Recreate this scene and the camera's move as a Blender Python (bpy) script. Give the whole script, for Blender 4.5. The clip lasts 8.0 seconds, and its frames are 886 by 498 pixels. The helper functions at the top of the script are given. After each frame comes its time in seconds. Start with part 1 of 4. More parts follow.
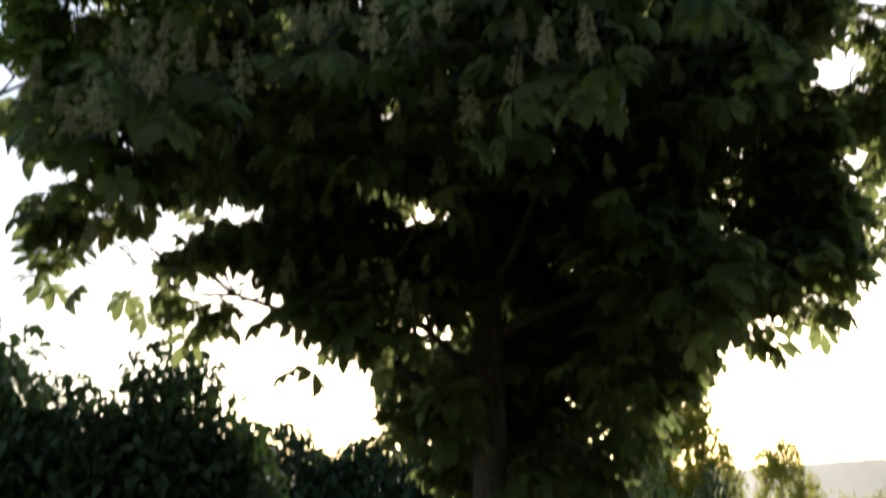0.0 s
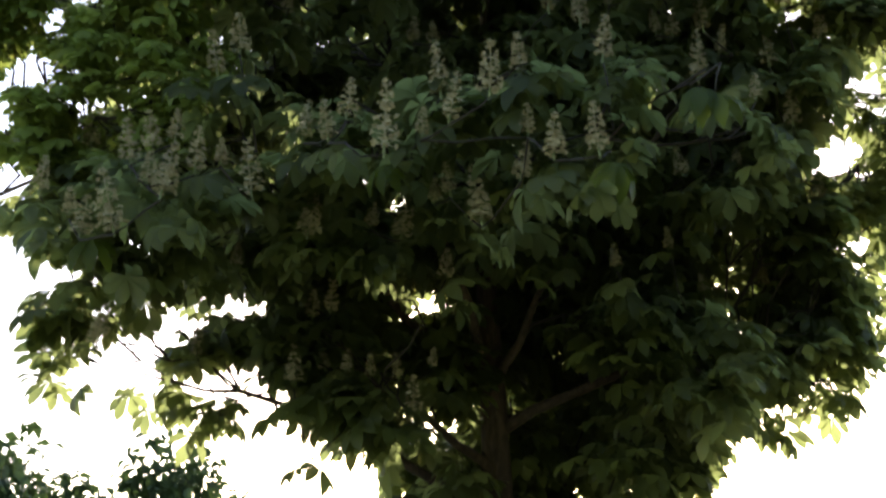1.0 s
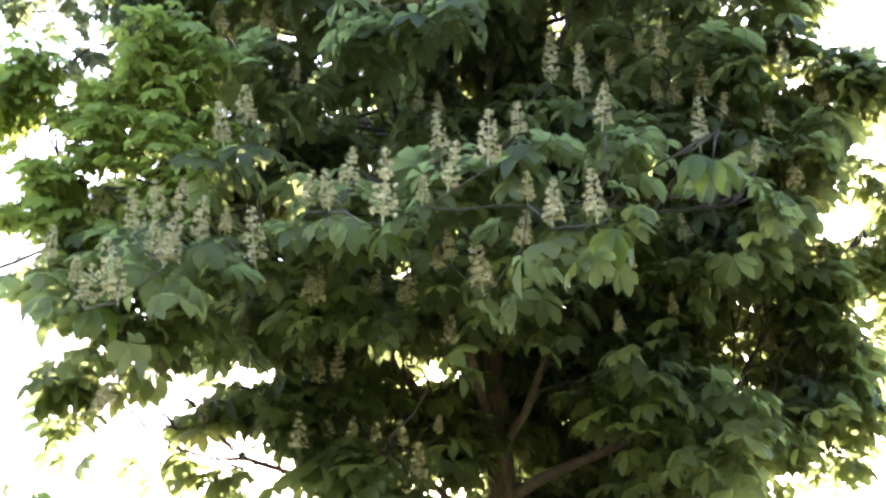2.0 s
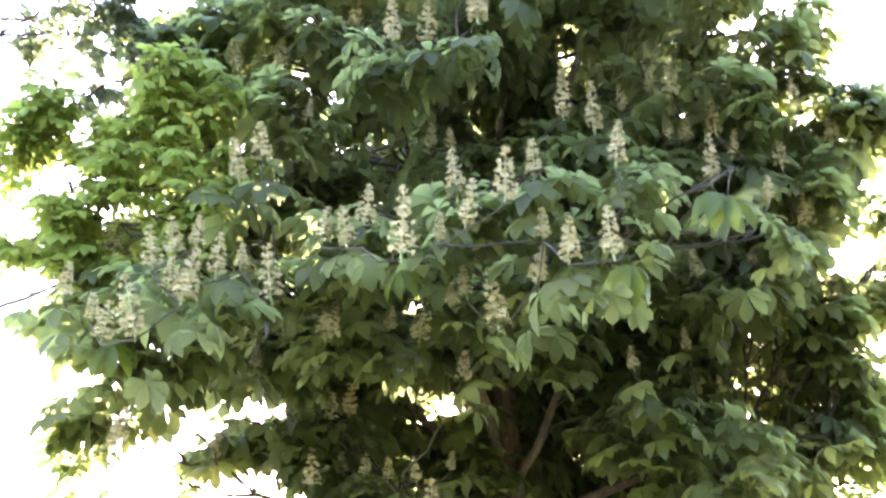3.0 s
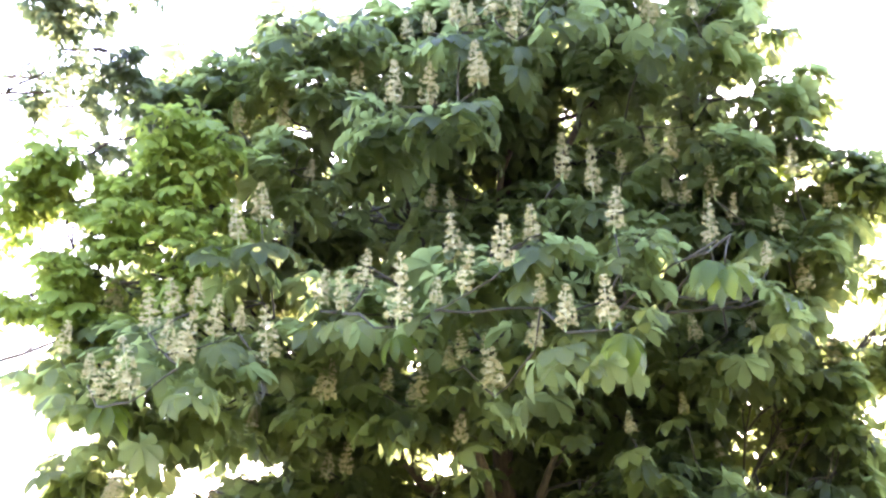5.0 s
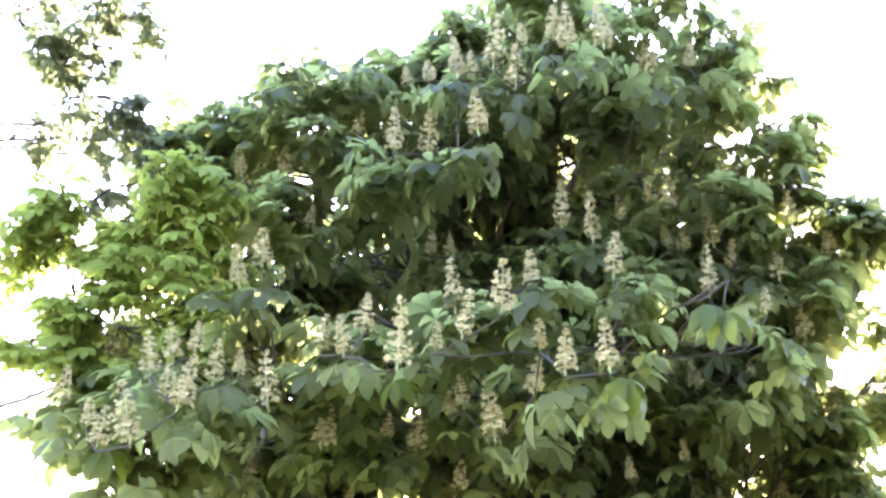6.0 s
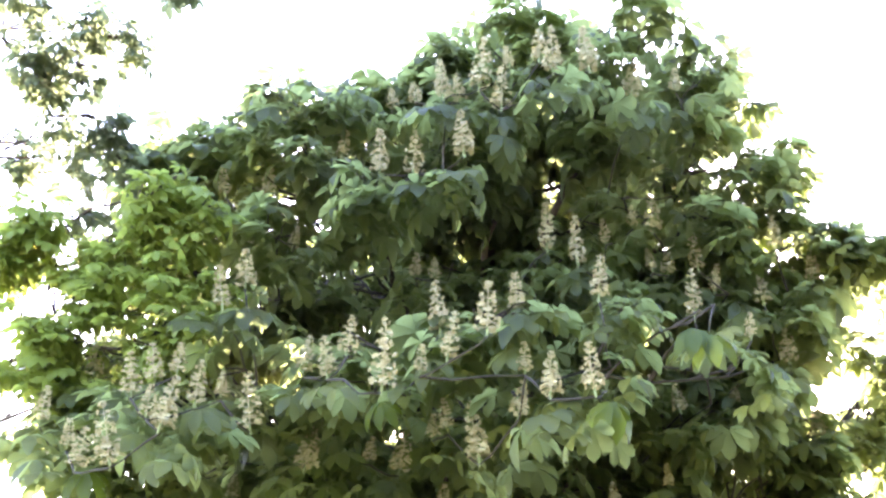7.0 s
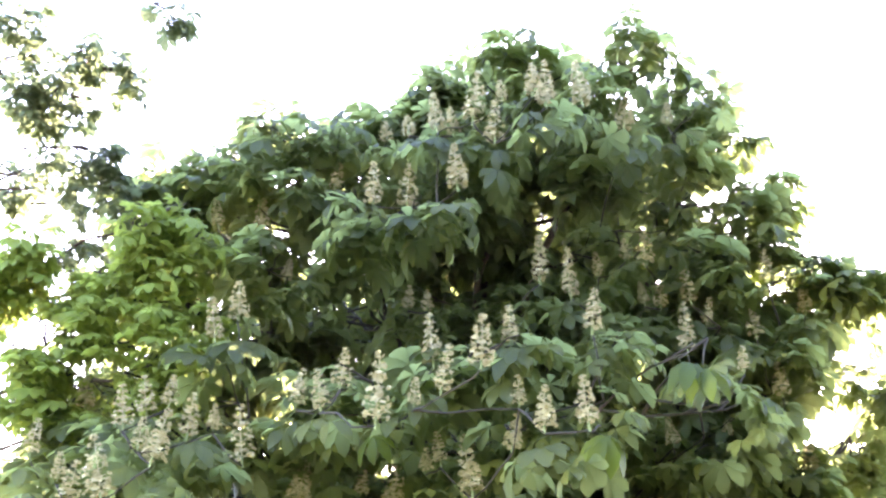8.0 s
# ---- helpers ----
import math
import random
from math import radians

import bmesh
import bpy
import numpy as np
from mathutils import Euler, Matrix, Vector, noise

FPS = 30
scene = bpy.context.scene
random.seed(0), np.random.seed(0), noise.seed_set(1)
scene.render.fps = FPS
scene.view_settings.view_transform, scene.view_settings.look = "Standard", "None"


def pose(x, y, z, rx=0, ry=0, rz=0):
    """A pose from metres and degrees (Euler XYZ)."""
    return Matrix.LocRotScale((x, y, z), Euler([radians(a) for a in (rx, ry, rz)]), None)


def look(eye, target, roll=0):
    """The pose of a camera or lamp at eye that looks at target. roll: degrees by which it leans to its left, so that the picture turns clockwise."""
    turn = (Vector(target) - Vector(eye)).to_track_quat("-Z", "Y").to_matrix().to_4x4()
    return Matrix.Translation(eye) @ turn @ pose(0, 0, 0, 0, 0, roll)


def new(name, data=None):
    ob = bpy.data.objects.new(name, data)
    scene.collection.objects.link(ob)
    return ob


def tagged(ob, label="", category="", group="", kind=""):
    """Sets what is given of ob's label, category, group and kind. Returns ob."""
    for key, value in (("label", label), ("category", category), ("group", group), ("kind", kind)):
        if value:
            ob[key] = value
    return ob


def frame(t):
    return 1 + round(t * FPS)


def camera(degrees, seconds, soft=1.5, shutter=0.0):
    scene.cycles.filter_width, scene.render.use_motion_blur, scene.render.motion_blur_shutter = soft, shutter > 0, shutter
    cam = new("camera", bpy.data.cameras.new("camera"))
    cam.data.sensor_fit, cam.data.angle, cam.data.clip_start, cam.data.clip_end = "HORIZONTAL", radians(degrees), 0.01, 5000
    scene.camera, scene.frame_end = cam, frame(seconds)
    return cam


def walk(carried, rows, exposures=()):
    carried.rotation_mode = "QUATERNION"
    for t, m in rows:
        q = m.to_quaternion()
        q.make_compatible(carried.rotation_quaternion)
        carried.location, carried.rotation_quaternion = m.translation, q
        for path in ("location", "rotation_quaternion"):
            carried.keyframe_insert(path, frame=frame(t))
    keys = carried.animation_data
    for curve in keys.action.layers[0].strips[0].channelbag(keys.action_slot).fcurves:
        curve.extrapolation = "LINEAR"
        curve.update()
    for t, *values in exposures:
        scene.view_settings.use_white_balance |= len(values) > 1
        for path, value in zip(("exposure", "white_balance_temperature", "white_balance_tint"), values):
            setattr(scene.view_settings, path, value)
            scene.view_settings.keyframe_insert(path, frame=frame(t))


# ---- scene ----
# light: sky strength, sun strength, stops at the keyed times
SKY, SUN = 0.15, 3.2
EXPOSURES = [(0.0, 0.95, 6400, 16), (0.5, 1.25, 6400, 18), (1.0, 2.1, 6350, 22), (1.7, 3.7, 6250, 28), (2.8, 4.9, 6200, 37), (3.5, 5.1, 6150, 39), (5.5, 5.1, 6150, 39), (8.0, 4.95, 6150, 39)]

cam = camera(42.29, 8.0, soft=2.4, shutter=0.9)
PATH = [
    (0, pose(0.048, 0.047, 1.545, 103.16, -0.30, 0.38)),
    (0.3, pose(0.015, 0.048, 1.542, 105.30, 0.15, 0.14)),
    (0.5, pose(-0.023, 0.045, 1.564, 106.06, 0.41, -0.00)),
    (1, pose(-0.041, 0.062, 1.583, 107.50, 0.55, 0.10)),
    (1.5, pose(0.038, 0.049, 1.571, 109.26, 0.12, 0.58)),
    (1.7, pose(0.049, 0.038, 1.568, 110.02, 0.26, 0.96)),
    (2.8, pose(-0.008, 0.013, 1.576, 112.15, 0.74, 1.17)),
    (3, pose(-0.024, 0.005, 1.586, 112.44, 0.45, 1.16)),
    (3.5, pose(-0.009, -0.038, 1.631, 112.84, 0.08, 1.19)),
    (4, pose(-0.024, -0.040, 1.670, 113.17, -0.25, 0.72)),
    (4.2, pose(-0.018, -0.041, 1.668, 113.43, -0.27, 0.80)),
    (5.3, pose(0.021, -0.046, 1.655, 115.32, -0.33, 1.20)),
    (5.5, pose(0.028, -0.047, 1.652, 115.78, -0.34, 1.27)),
    (6, pose(0.007, -0.054, 1.620, 117.29, -0.35, 1.04)),
    (6.5, pose(-0.012, -0.036, 1.613, 118.09, -0.49, 0.23)),
    (7, pose(-0.008, -0.027, 1.623, 118.50, -0.30, 0.05)),
    (7.5, pose(-0.012, -0.035, 1.629, 119.50, -0.38, -0.14)),
    (8, pose(-0.026, -0.030, 1.626, 120.10, -0.21, -0.48)),
]
walk(cam, PATH, exposures=EXPOSURES)

# ---- world and sun ----
SUN_EL, SUN_AZ = 12.4, 7.0            # degrees above the horizon, degrees right of straight ahead
world = bpy.data.worlds.new("sky")
scene.world = world
world.use_nodes = True
wn = world.node_tree.nodes
sky = wn.new("ShaderNodeTexSky")
sky.sky_type = "NISHITA"
sky.sun_disc = False
sky.sun_elevation, sky.sun_rotation = radians(SUN_EL), radians(SUN_AZ)
sky.air_density, sky.dust_density = 1.0, 1.0
wn["Background"].inputs["Strength"].default_value = SKY
world.node_tree.links.new(sky.outputs[0], wn["Background"].inputs["Color"])
sun_data = bpy.data.lights.new("sun", "SUN")
sun_data.energy, sun_data.angle, sun_data.color = SUN, radians(0.6), (1.0, 0.93, 0.83)
sun = new("sun", sun_data)
towards = Vector((math.sin(radians(SUN_AZ)) * math.cos(radians(SUN_EL)), math.cos(radians(SUN_AZ)) * math.cos(radians(SUN_EL)), math.sin(radians(SUN_EL))))
sun.matrix_world = look(towards * 60, (0, 0, 0))


# ---- materials ----
def material(name):
    m = bpy.data.materials.new(name)
    m.use_nodes = True
    m.node_tree.nodes.clear()
    return m, m.node_tree.nodes, m.node_tree.links


def leaf_material(name, dark, light, through_light, gloss=0.42, share=0.45, sunny=None):
    """A thin leaf: sheen on top, light shining through, veins across, colour that varies from leaf to leaf."""
    m, n, l = material(name)
    out = n.new("ShaderNodeOutputMaterial")
    rnd, info, add, fr = n.new("ShaderNodeNewGeometry"), n.new("ShaderNodeObjectInfo"), n.new("ShaderNodeMath"), n.new("ShaderNodeMath")
    add.operation, fr.operation = "ADD", "FRACT"
    l.new(rnd.outputs["Random Per Island"], add.inputs[0])
    l.new(info.outputs["Random"], add.inputs[1])
    l.new(add.outputs[0], fr.inputs[0])
    place = n.new("ShaderNodeTexCoord")
    blot = n.new("ShaderNodeTexNoise")
    blot.inputs["Scale"].default_value, blot.inputs["Detail"].default_value = 22, 4
    l.new(place.outputs["Object"], blot.inputs["Vector"])
    blend = n.new("ShaderNodeMath")
    blend.operation = "MULTIPLY_ADD"
    blend.inputs[1].default_value, blend.inputs[2].default_value = 0.45, -0.2
    l.new(blot.outputs["Fac"], blend.inputs[0])
    mixf = n.new("ShaderNodeMath")
    mixf.operation, mixf.use_clamp = "ADD", True
    l.new(blend.outputs[0], mixf.inputs[0])
    l.new(fr.outputs[0], mixf.inputs[1])
    col = n.new("ShaderNodeMix")
    col.data_type = "RGBA"
    col.inputs["A"].default_value, col.inputs["B"].default_value = (*dark, 1), (*light, 1)
    l.new(mixf.outputs[0], col.inputs["Factor"])
    colour = col.outputs["Result"]
    if sunny:                          # noise patches get a yellower colour that imitates sunlit leaves
        patch, ramp, young = n.new("ShaderNodeTexNoise"), n.new("ShaderNodeMapRange"), n.new("ShaderNodeMix")
        patch.inputs["Scale"].default_value, patch.inputs["Detail"].default_value = 2.3, 2
        l.new(place.outputs["Object"], patch.inputs["Vector"])
        ramp.inputs["From Min"].default_value, ramp.inputs["From Max"].default_value, ramp.inputs["To Max"].default_value = 0.47, 0.63, 0.8
        l.new(patch.outputs["Fac"], ramp.inputs["Value"])
        young.data_type = "RGBA"
        young.inputs["B"].default_value = (*sunny, 1)
        l.new(ramp.outputs[0], young.inputs["Factor"])
        l.new(colour, young.inputs["A"])
        colour = young.outputs["Result"]
    # side veins run up from the midrib
    uv = n.new("ShaderNodeUVMap")
    sep = n.new("ShaderNodeSeparateXYZ")
    l.new(uv.outputs[0], sep.inputs[0])
    side = n.new("ShaderNodeMath")
    side.operation = "ABSOLUTE"
    l.new(sep.outputs["Y"], side.inputs[0])
    vein = n.new("ShaderNodeMath")
    vein.operation = "MULTIPLY_ADD"
    vein.inputs[1].default_value = -0.35
    l.new(side.outputs[0], vein.inputs[0])
    l.new(sep.outputs["X"], vein.inputs[2])
    wave = n.new("ShaderNodeMath")
    wave.operation = "SINE"
    times = n.new("ShaderNodeMath")
    times.operation = "MULTIPLY"
    times.inputs[1].default_value = 75
    l.new(vein.outputs[0], times.inputs[0])
    l.new(times.outputs[0], wave.inputs[0])
    bump = n.new("ShaderNodeBump")
    bump.inputs["Strength"].default_value, bump.inputs["Distance"].default_value = 0.35, 0.002
    l.new(wave.outputs[0], bump.inputs["Height"])
    top = n.new("ShaderNodeBsdfPrincipled")
    top.inputs["Roughness"].default_value = gloss
    top.inputs["Specular IOR Level"].default_value = 0.32
    l.new(colour, top.inputs["Base Color"])
    l.new(bump.outputs[0], top.inputs["Normal"])
    shine = n.new("ShaderNodeBsdfTranslucent")
    tint = n.new("ShaderNodeMix")
    tint.data_type, tint.blend_type = "RGBA", "MIX"
    tint.inputs["A"].default_value = (*through_light, 1)
    tint.inputs["Factor"].default_value = 0.3
    l.new(colour, tint.inputs["B"])
    l.new(tint.outputs["Result"], shine.inputs["Color"])
    both = n.new("ShaderNodeMixShader")
    both.inputs[0].default_value = share
    l.new(top.outputs[0], both.inputs[1])
    l.new(shine.outputs[0], both.inputs[2])
    l.new(both.outputs[0], out.inputs[0])
    return m


def plain_material(name, a, b, scale, rough=0.8, bumps=0.5, stretch=(1, 1, 1), depth=0.01, through_share=0.0, fade=None):
    """Two colours blended by noise at two scales, with relief."""
    m, n, l = material(name)
    out = n.new("ShaderNodeOutputMaterial")
    tc, mp = n.new("ShaderNodeTexCoord"), n.new("ShaderNodeMapping")
    mp.inputs["Scale"].default_value = stretch
    l.new(tc.outputs["Object"], mp.inputs["Vector"])
    big, fine = n.new("ShaderNodeTexNoise"), n.new("ShaderNodeTexNoise")
    big.inputs["Scale"].default_value, fine.inputs["Scale"].default_value = scale, scale * 7
    big.inputs["Detail"].default_value = fine.inputs["Detail"].default_value = 5
    l.new(mp.outputs[0], big.inputs["Vector"])
    l.new(mp.outputs[0], fine.inputs["Vector"])
    s = n.new("ShaderNodeMath")
    s.operation = "MULTIPLY"
    l.new(big.outputs["Fac"], s.inputs[0])
    l.new(fine.outputs["Fac"], s.inputs[1])
    ramp = n.new("ShaderNodeValToRGB")
    ramp.color_ramp.elements[0].position, ramp.color_ramp.elements[1].position = 0.13, 0.4
    ramp.color_ramp.elements[0].color, ramp.color_ramp.elements[1].color = (*a, 1), (*b, 1)
    l.new(s.outputs[0], ramp.inputs[0])
    colour = ramp.outputs[0]
    if fade:                           # some of them have faded
        info, some, mixed = n.new("ShaderNodeObjectInfo"), n.new("ShaderNodeMath"), n.new("ShaderNodeMix")
        some.operation = "MULTIPLY"
        some.inputs[1].default_value = 0.45
        mixed.data_type = "RGBA"
        mixed.inputs["B"].default_value = (*fade, 1)
        l.new(info.outputs["Random"], some.inputs[0])
        l.new(some.outputs[0], mixed.inputs["Factor"])
        l.new(ramp.outputs[0], mixed.inputs["A"])
        colour = mixed.outputs["Result"]
    bump = n.new("ShaderNodeBump")
    bump.inputs["Strength"].default_value, bump.inputs["Distance"].default_value = bumps, depth
    l.new(s.outputs[0], bump.inputs["Height"])
    sh = n.new("ShaderNodeBsdfPrincipled")
    sh.inputs["Roughness"].default_value = rough
    l.new(colour, sh.inputs["Base Color"])
    l.new(bump.outputs[0], sh.inputs["Normal"])
    if through_share:
        tr, mx = n.new("ShaderNodeBsdfTranslucent"), n.new("ShaderNodeMixShader")
        l.new(colour, tr.inputs["Color"])
        mx.inputs[0].default_value = through_share
        l.new(sh.outputs[0], mx.inputs[1])
        l.new(tr.outputs[0], mx.inputs[2])
        l.new(mx.outputs[0], out.inputs[0])
    else:
        l.new(sh.outputs[0], out.inputs[0])
    return m


LEAF = leaf_material("chestnut_leaf", (0.037, 0.049, 0.02), (0.066, 0.081, 0.03), (0.32, 0.38, 0.12), 0.42, 0.63, (0.072, 0.094, 0.02))
# yellower green that imitates sun shining through the leaf
LEAF_SUN_THROUGH = leaf_material("sun_through_leaf", (0.04, 0.065, 0.01), (0.06, 0.085, 0.015), (0.26, 0.34, 0.04), 0.45, 0.6)
# paler yellow-green, partly sun shining through put into the base colour
LEAF_BACKLIT_TONE = leaf_material("backlit_tone_leaf", (0.15, 0.2, 0.04), (0.22, 0.28, 0.06), (0.34, 0.42, 0.075), 0.5, 0.62)
LEAF_GREY = leaf_material("grey_green_leaf", (0.04, 0.055, 0.03), (0.075, 0.095, 0.05), (0.26, 0.31, 0.13), 0.5, 0.5)
LEAF_SHRUB = leaf_material("shrub_leaf", (0.035, 0.06, 0.025), (0.06, 0.1, 0.035), (0.1, 0.17, 0.04), 0.7, 0.2)
# backlight put into the colour: paler and yellower than the other leaves
LEAF_SUN_TONE = leaf_material("sun_tone_leaf", (0.11, 0.14, 0.025), (0.17, 0.2, 0.035), (0.55, 0.52, 0.1), 0.5, 0.68)
PETAL = plain_material("cream_petal", (0.36, 0.3, 0.14), (0.62, 0.55, 0.32), 14, 0.6, 0.2, through_share=0.25, fade=(0.42, 0.36, 0.2))
STALK = plain_material("green_stalk", (0.16, 0.2, 0.06), (0.24, 0.27, 0.1), 20, 0.6, 0.2)
TWIG = plain_material("twig_bark", (0.026, 0.02, 0.012), (0.055, 0.04, 0.023), 20, 0.85, 0.3)
BARK = plain_material("chestnut_bark", (0.036, 0.024, 0.016), (0.125, 0.082, 0.052), 6, 0.9, 0.9, (1, 1, 0.3), 0.03)
BLOCKER_GREEN = plain_material("blocker_green", (0.025, 0.04, 0.015), (0.07, 0.1, 0.035), 1.5, 0.8, 1.0, depth=0.15)
GRASS = plain_material("grass", (0.1, 0.115, 0.042), (0.22, 0.215, 0.09), 0.25, 0.9, 0.6, depth=0.05)


# ---- mesh helpers ----
class Shape:
    """Gathers vertices, faces and face coordinates, then becomes one mesh."""

    def __init__(self):
        self.v, self.f, self.uv, self.n = [], [], [], 0

    def add(self, verts, tris, uvs=None):
        verts, tris = np.asarray(verts, float), np.asarray(tris, int)
        self.v.append(verts)
        self.f.append(tris + self.n)
        self.uv.append(np.zeros((len(verts), 2)) if uvs is None else np.asarray(uvs, float))
        self.n += len(verts)

    def tube(self, points, radii, sides=6):
        points = [Vector(p) for p in points]
        rings, last = [], None
        for i, p in enumerate(points):
            d = (points[min(i + 1, len(points) - 1)] - points[max(i - 1, 0)]).normalized()
            a = d.cross(Vector((0.31, 0.95, 0.05))) if last is None else last - d * last.dot(d)
            a.normalize()
            last, b = a, d.cross(a)
            for k in range(sides):
                w = 2 * math.pi * k / sides
                rings.append(p + (a * math.cos(w) + b * math.sin(w)) * radii[i])
        tris = []
        for i in range(len(points) - 1):
            for k in range(sides):
                q, r = i * sides + k, i * sides + (k + 1) % sides
                tris += [(q, r, r + sides), (q, r + sides, q + sides)]
        top = len(rings)
        rings.append(points[-1])
        tris += [(top - sides + k, top - sides + (k + 1) % sides, top) for k in range(sides)]
        self.add([tuple(p) for p in rings], tris)

    def mesh(self, name, mat):
        v, f, uv = np.concatenate(self.v), np.concatenate(self.f), np.concatenate(self.uv)
        me = bpy.data.meshes.new(name)
        me.vertices.add(len(v))
        me.vertices.foreach_set("co", v.ravel())
        me.loops.add(f.size)
        me.loops.foreach_set("vertex_index", f.ravel())
        me.polygons.add(len(f))
        me.polygons.foreach_set("loop_start", np.arange(len(f)) * 3)
        me.polygons.foreach_set("use_smooth", np.ones(len(f), bool))
        layer = me.uv_layers.new(name="UVMap")
        layer.data.foreach_set("uv", uv[f.ravel()].ravel())
        me.update(calc_edges=True)
        me.validate()
        me.materials.append(mat)
        return me


def part(name, me, parent=None, label="", at=None):
    ob = new(name, me)
    ob.parent = parent
    if at is not None:
        ob.matrix_basis = at
    return tagged(ob, label) if label else ob


rng = np.random.default_rng(7)


def bend(a, b, sag, steps=6, wobble=0.03):
    """Points of a branch from a to b that rises (sag > 0) or hangs on its way."""
    a, b = np.array(a, float), np.array(b, float)
    s = np.linspace(0, 1, steps)[:, None]
    p = a + (b - a) * s + np.array([0, 0, 1.0]) * sag * np.sin(np.pi * s) * np.linalg.norm(b - a)
    p[1:-1] += rng.normal(0, wobble, (steps - 2, 3)) * np.linalg.norm(b - a)
    return p


def palmate_leaf(leaflets, length, stalk, droop):
    """One horse chestnut leaf: a stalk along x and leaflets fanned from its end, widest near their tips."""
    v, t, uv = [], [], []
    for k in range(3):
        w = 2 * math.pi * k / 3
        v.append((0, 0.003 * math.cos(w), 0.003 * math.sin(w)))
        uv.append((0, 0))
    v.append((stalk, 0, 0))
    uv.append((0, 0))
    hub = 3
    t += [(0, 1, 3), (1, 2, 3), (2, 0, 3)]
    for i in range(leaflets):
        q = i / (leaflets - 1) * 2 - 1
        ang = q * radians(118) + rng.normal(0, 0.07)
        ln = length * (1 - 0.42 * abs(q) ** 1.6) * rng.uniform(0.92, 1.08)
        wd = ln * 0.24
        hang = droop * rng.uniform(0.75, 1.25)
        cup = rng.uniform(0.15, 0.4)
        twist = rng.normal(0, 0.18)
        base = len(v)
        for u, w in ((0.3, 0.42), (0.66, 1.0), (0.86, 0.72)):
            drop = -hang * u * u * ln
            r = ln * u * (1 - 0.16 * hang * u)
            for side in (-1, 0, 1):
                y = side * wd * w
                z = drop + abs(side) * wd * w * cup + y * twist
                v.append((stalk + r * math.cos(ang) - y * math.sin(ang), r * math.sin(ang) + y * math.cos(ang), z))
                uv.append((u, side * w))
        r = ln * (1 - 0.18 * hang)
        v.append((stalk + r * math.cos(ang), r * math.sin(ang), -hang * 1.05 * ln))
        uv.append((1.0, 0))
        b = base
        t += [(hub, b, b + 1), (hub, b + 1, b + 2)]
        for s in (0, 3):
            t += [(b + s, b + s + 3, b + s + 4), (b + s, b + s + 4, b + s + 1), (b + s + 1, b + s + 4, b + s + 5), (b + s + 1, b + s + 5, b + s + 2)]
        t += [(b + 6, b + 9, b + 7), (b + 7, b + 9, b + 8)]
    return np.array(v), np.array(t), np.array(uv)


def leaf_kinds(length, count=6):
    return [palmate_leaf(7 if i % 3 else 5, length * (0.85 + 0.06 * i), length * (0.62 + 0.1 * i), 0.3 + 0.12 * (i % 4)) for i in range(count)]


def simple_leaf(length):
    """A small oval leaf, folded along its rib."""
    v = [(0, 0, 0), (length * 0.4, -length * 0.28, 0.1 * length), (length * 0.45, 0, 0), (length * 0.4, length * 0.28, 0.1 * length), (length, 0, -0.15 * length)]
    return np.array(v), np.array([(0, 1, 2), (0, 2, 3), (1, 4, 2), (2, 4, 3)]), np.array([(0, 0), (0.4, -1), (0.4, 0), (0.4, 1), (1, 0)])


def leaf_frame(out_dir, droop, roll):
    """Turn of a leaf whose stalk points outwards and whose blade faces up, tipped down by droop."""
    h = math.atan2(out_dir[1], out_dir[0])
    return Euler((roll, droop, h), "XYZ").to_matrix()


def shoot_leaves(tip, outward, count, low=-0.15, high=0.8):
    """The leaves of one shoot, in crossed pairs round its tip: kind, turn, place."""
    rows = []
    start = rng.uniform(0, 2 * math.pi)
    for i in range(count):
        a = start + i * 2.4
        d = np.array([math.cos(a), math.sin(a)]) + outward[:2] * 0.55
        turn = leaf_frame(d, rng.uniform(low, high), rng.normal(0, 0.3))
        rows.append((int(rng.integers(0, 6)), turn, np.array(tip) + rng.normal(0, 0.015, 3) - np.array([0, 0, 0.05]) * (i // 2)))
    return rows


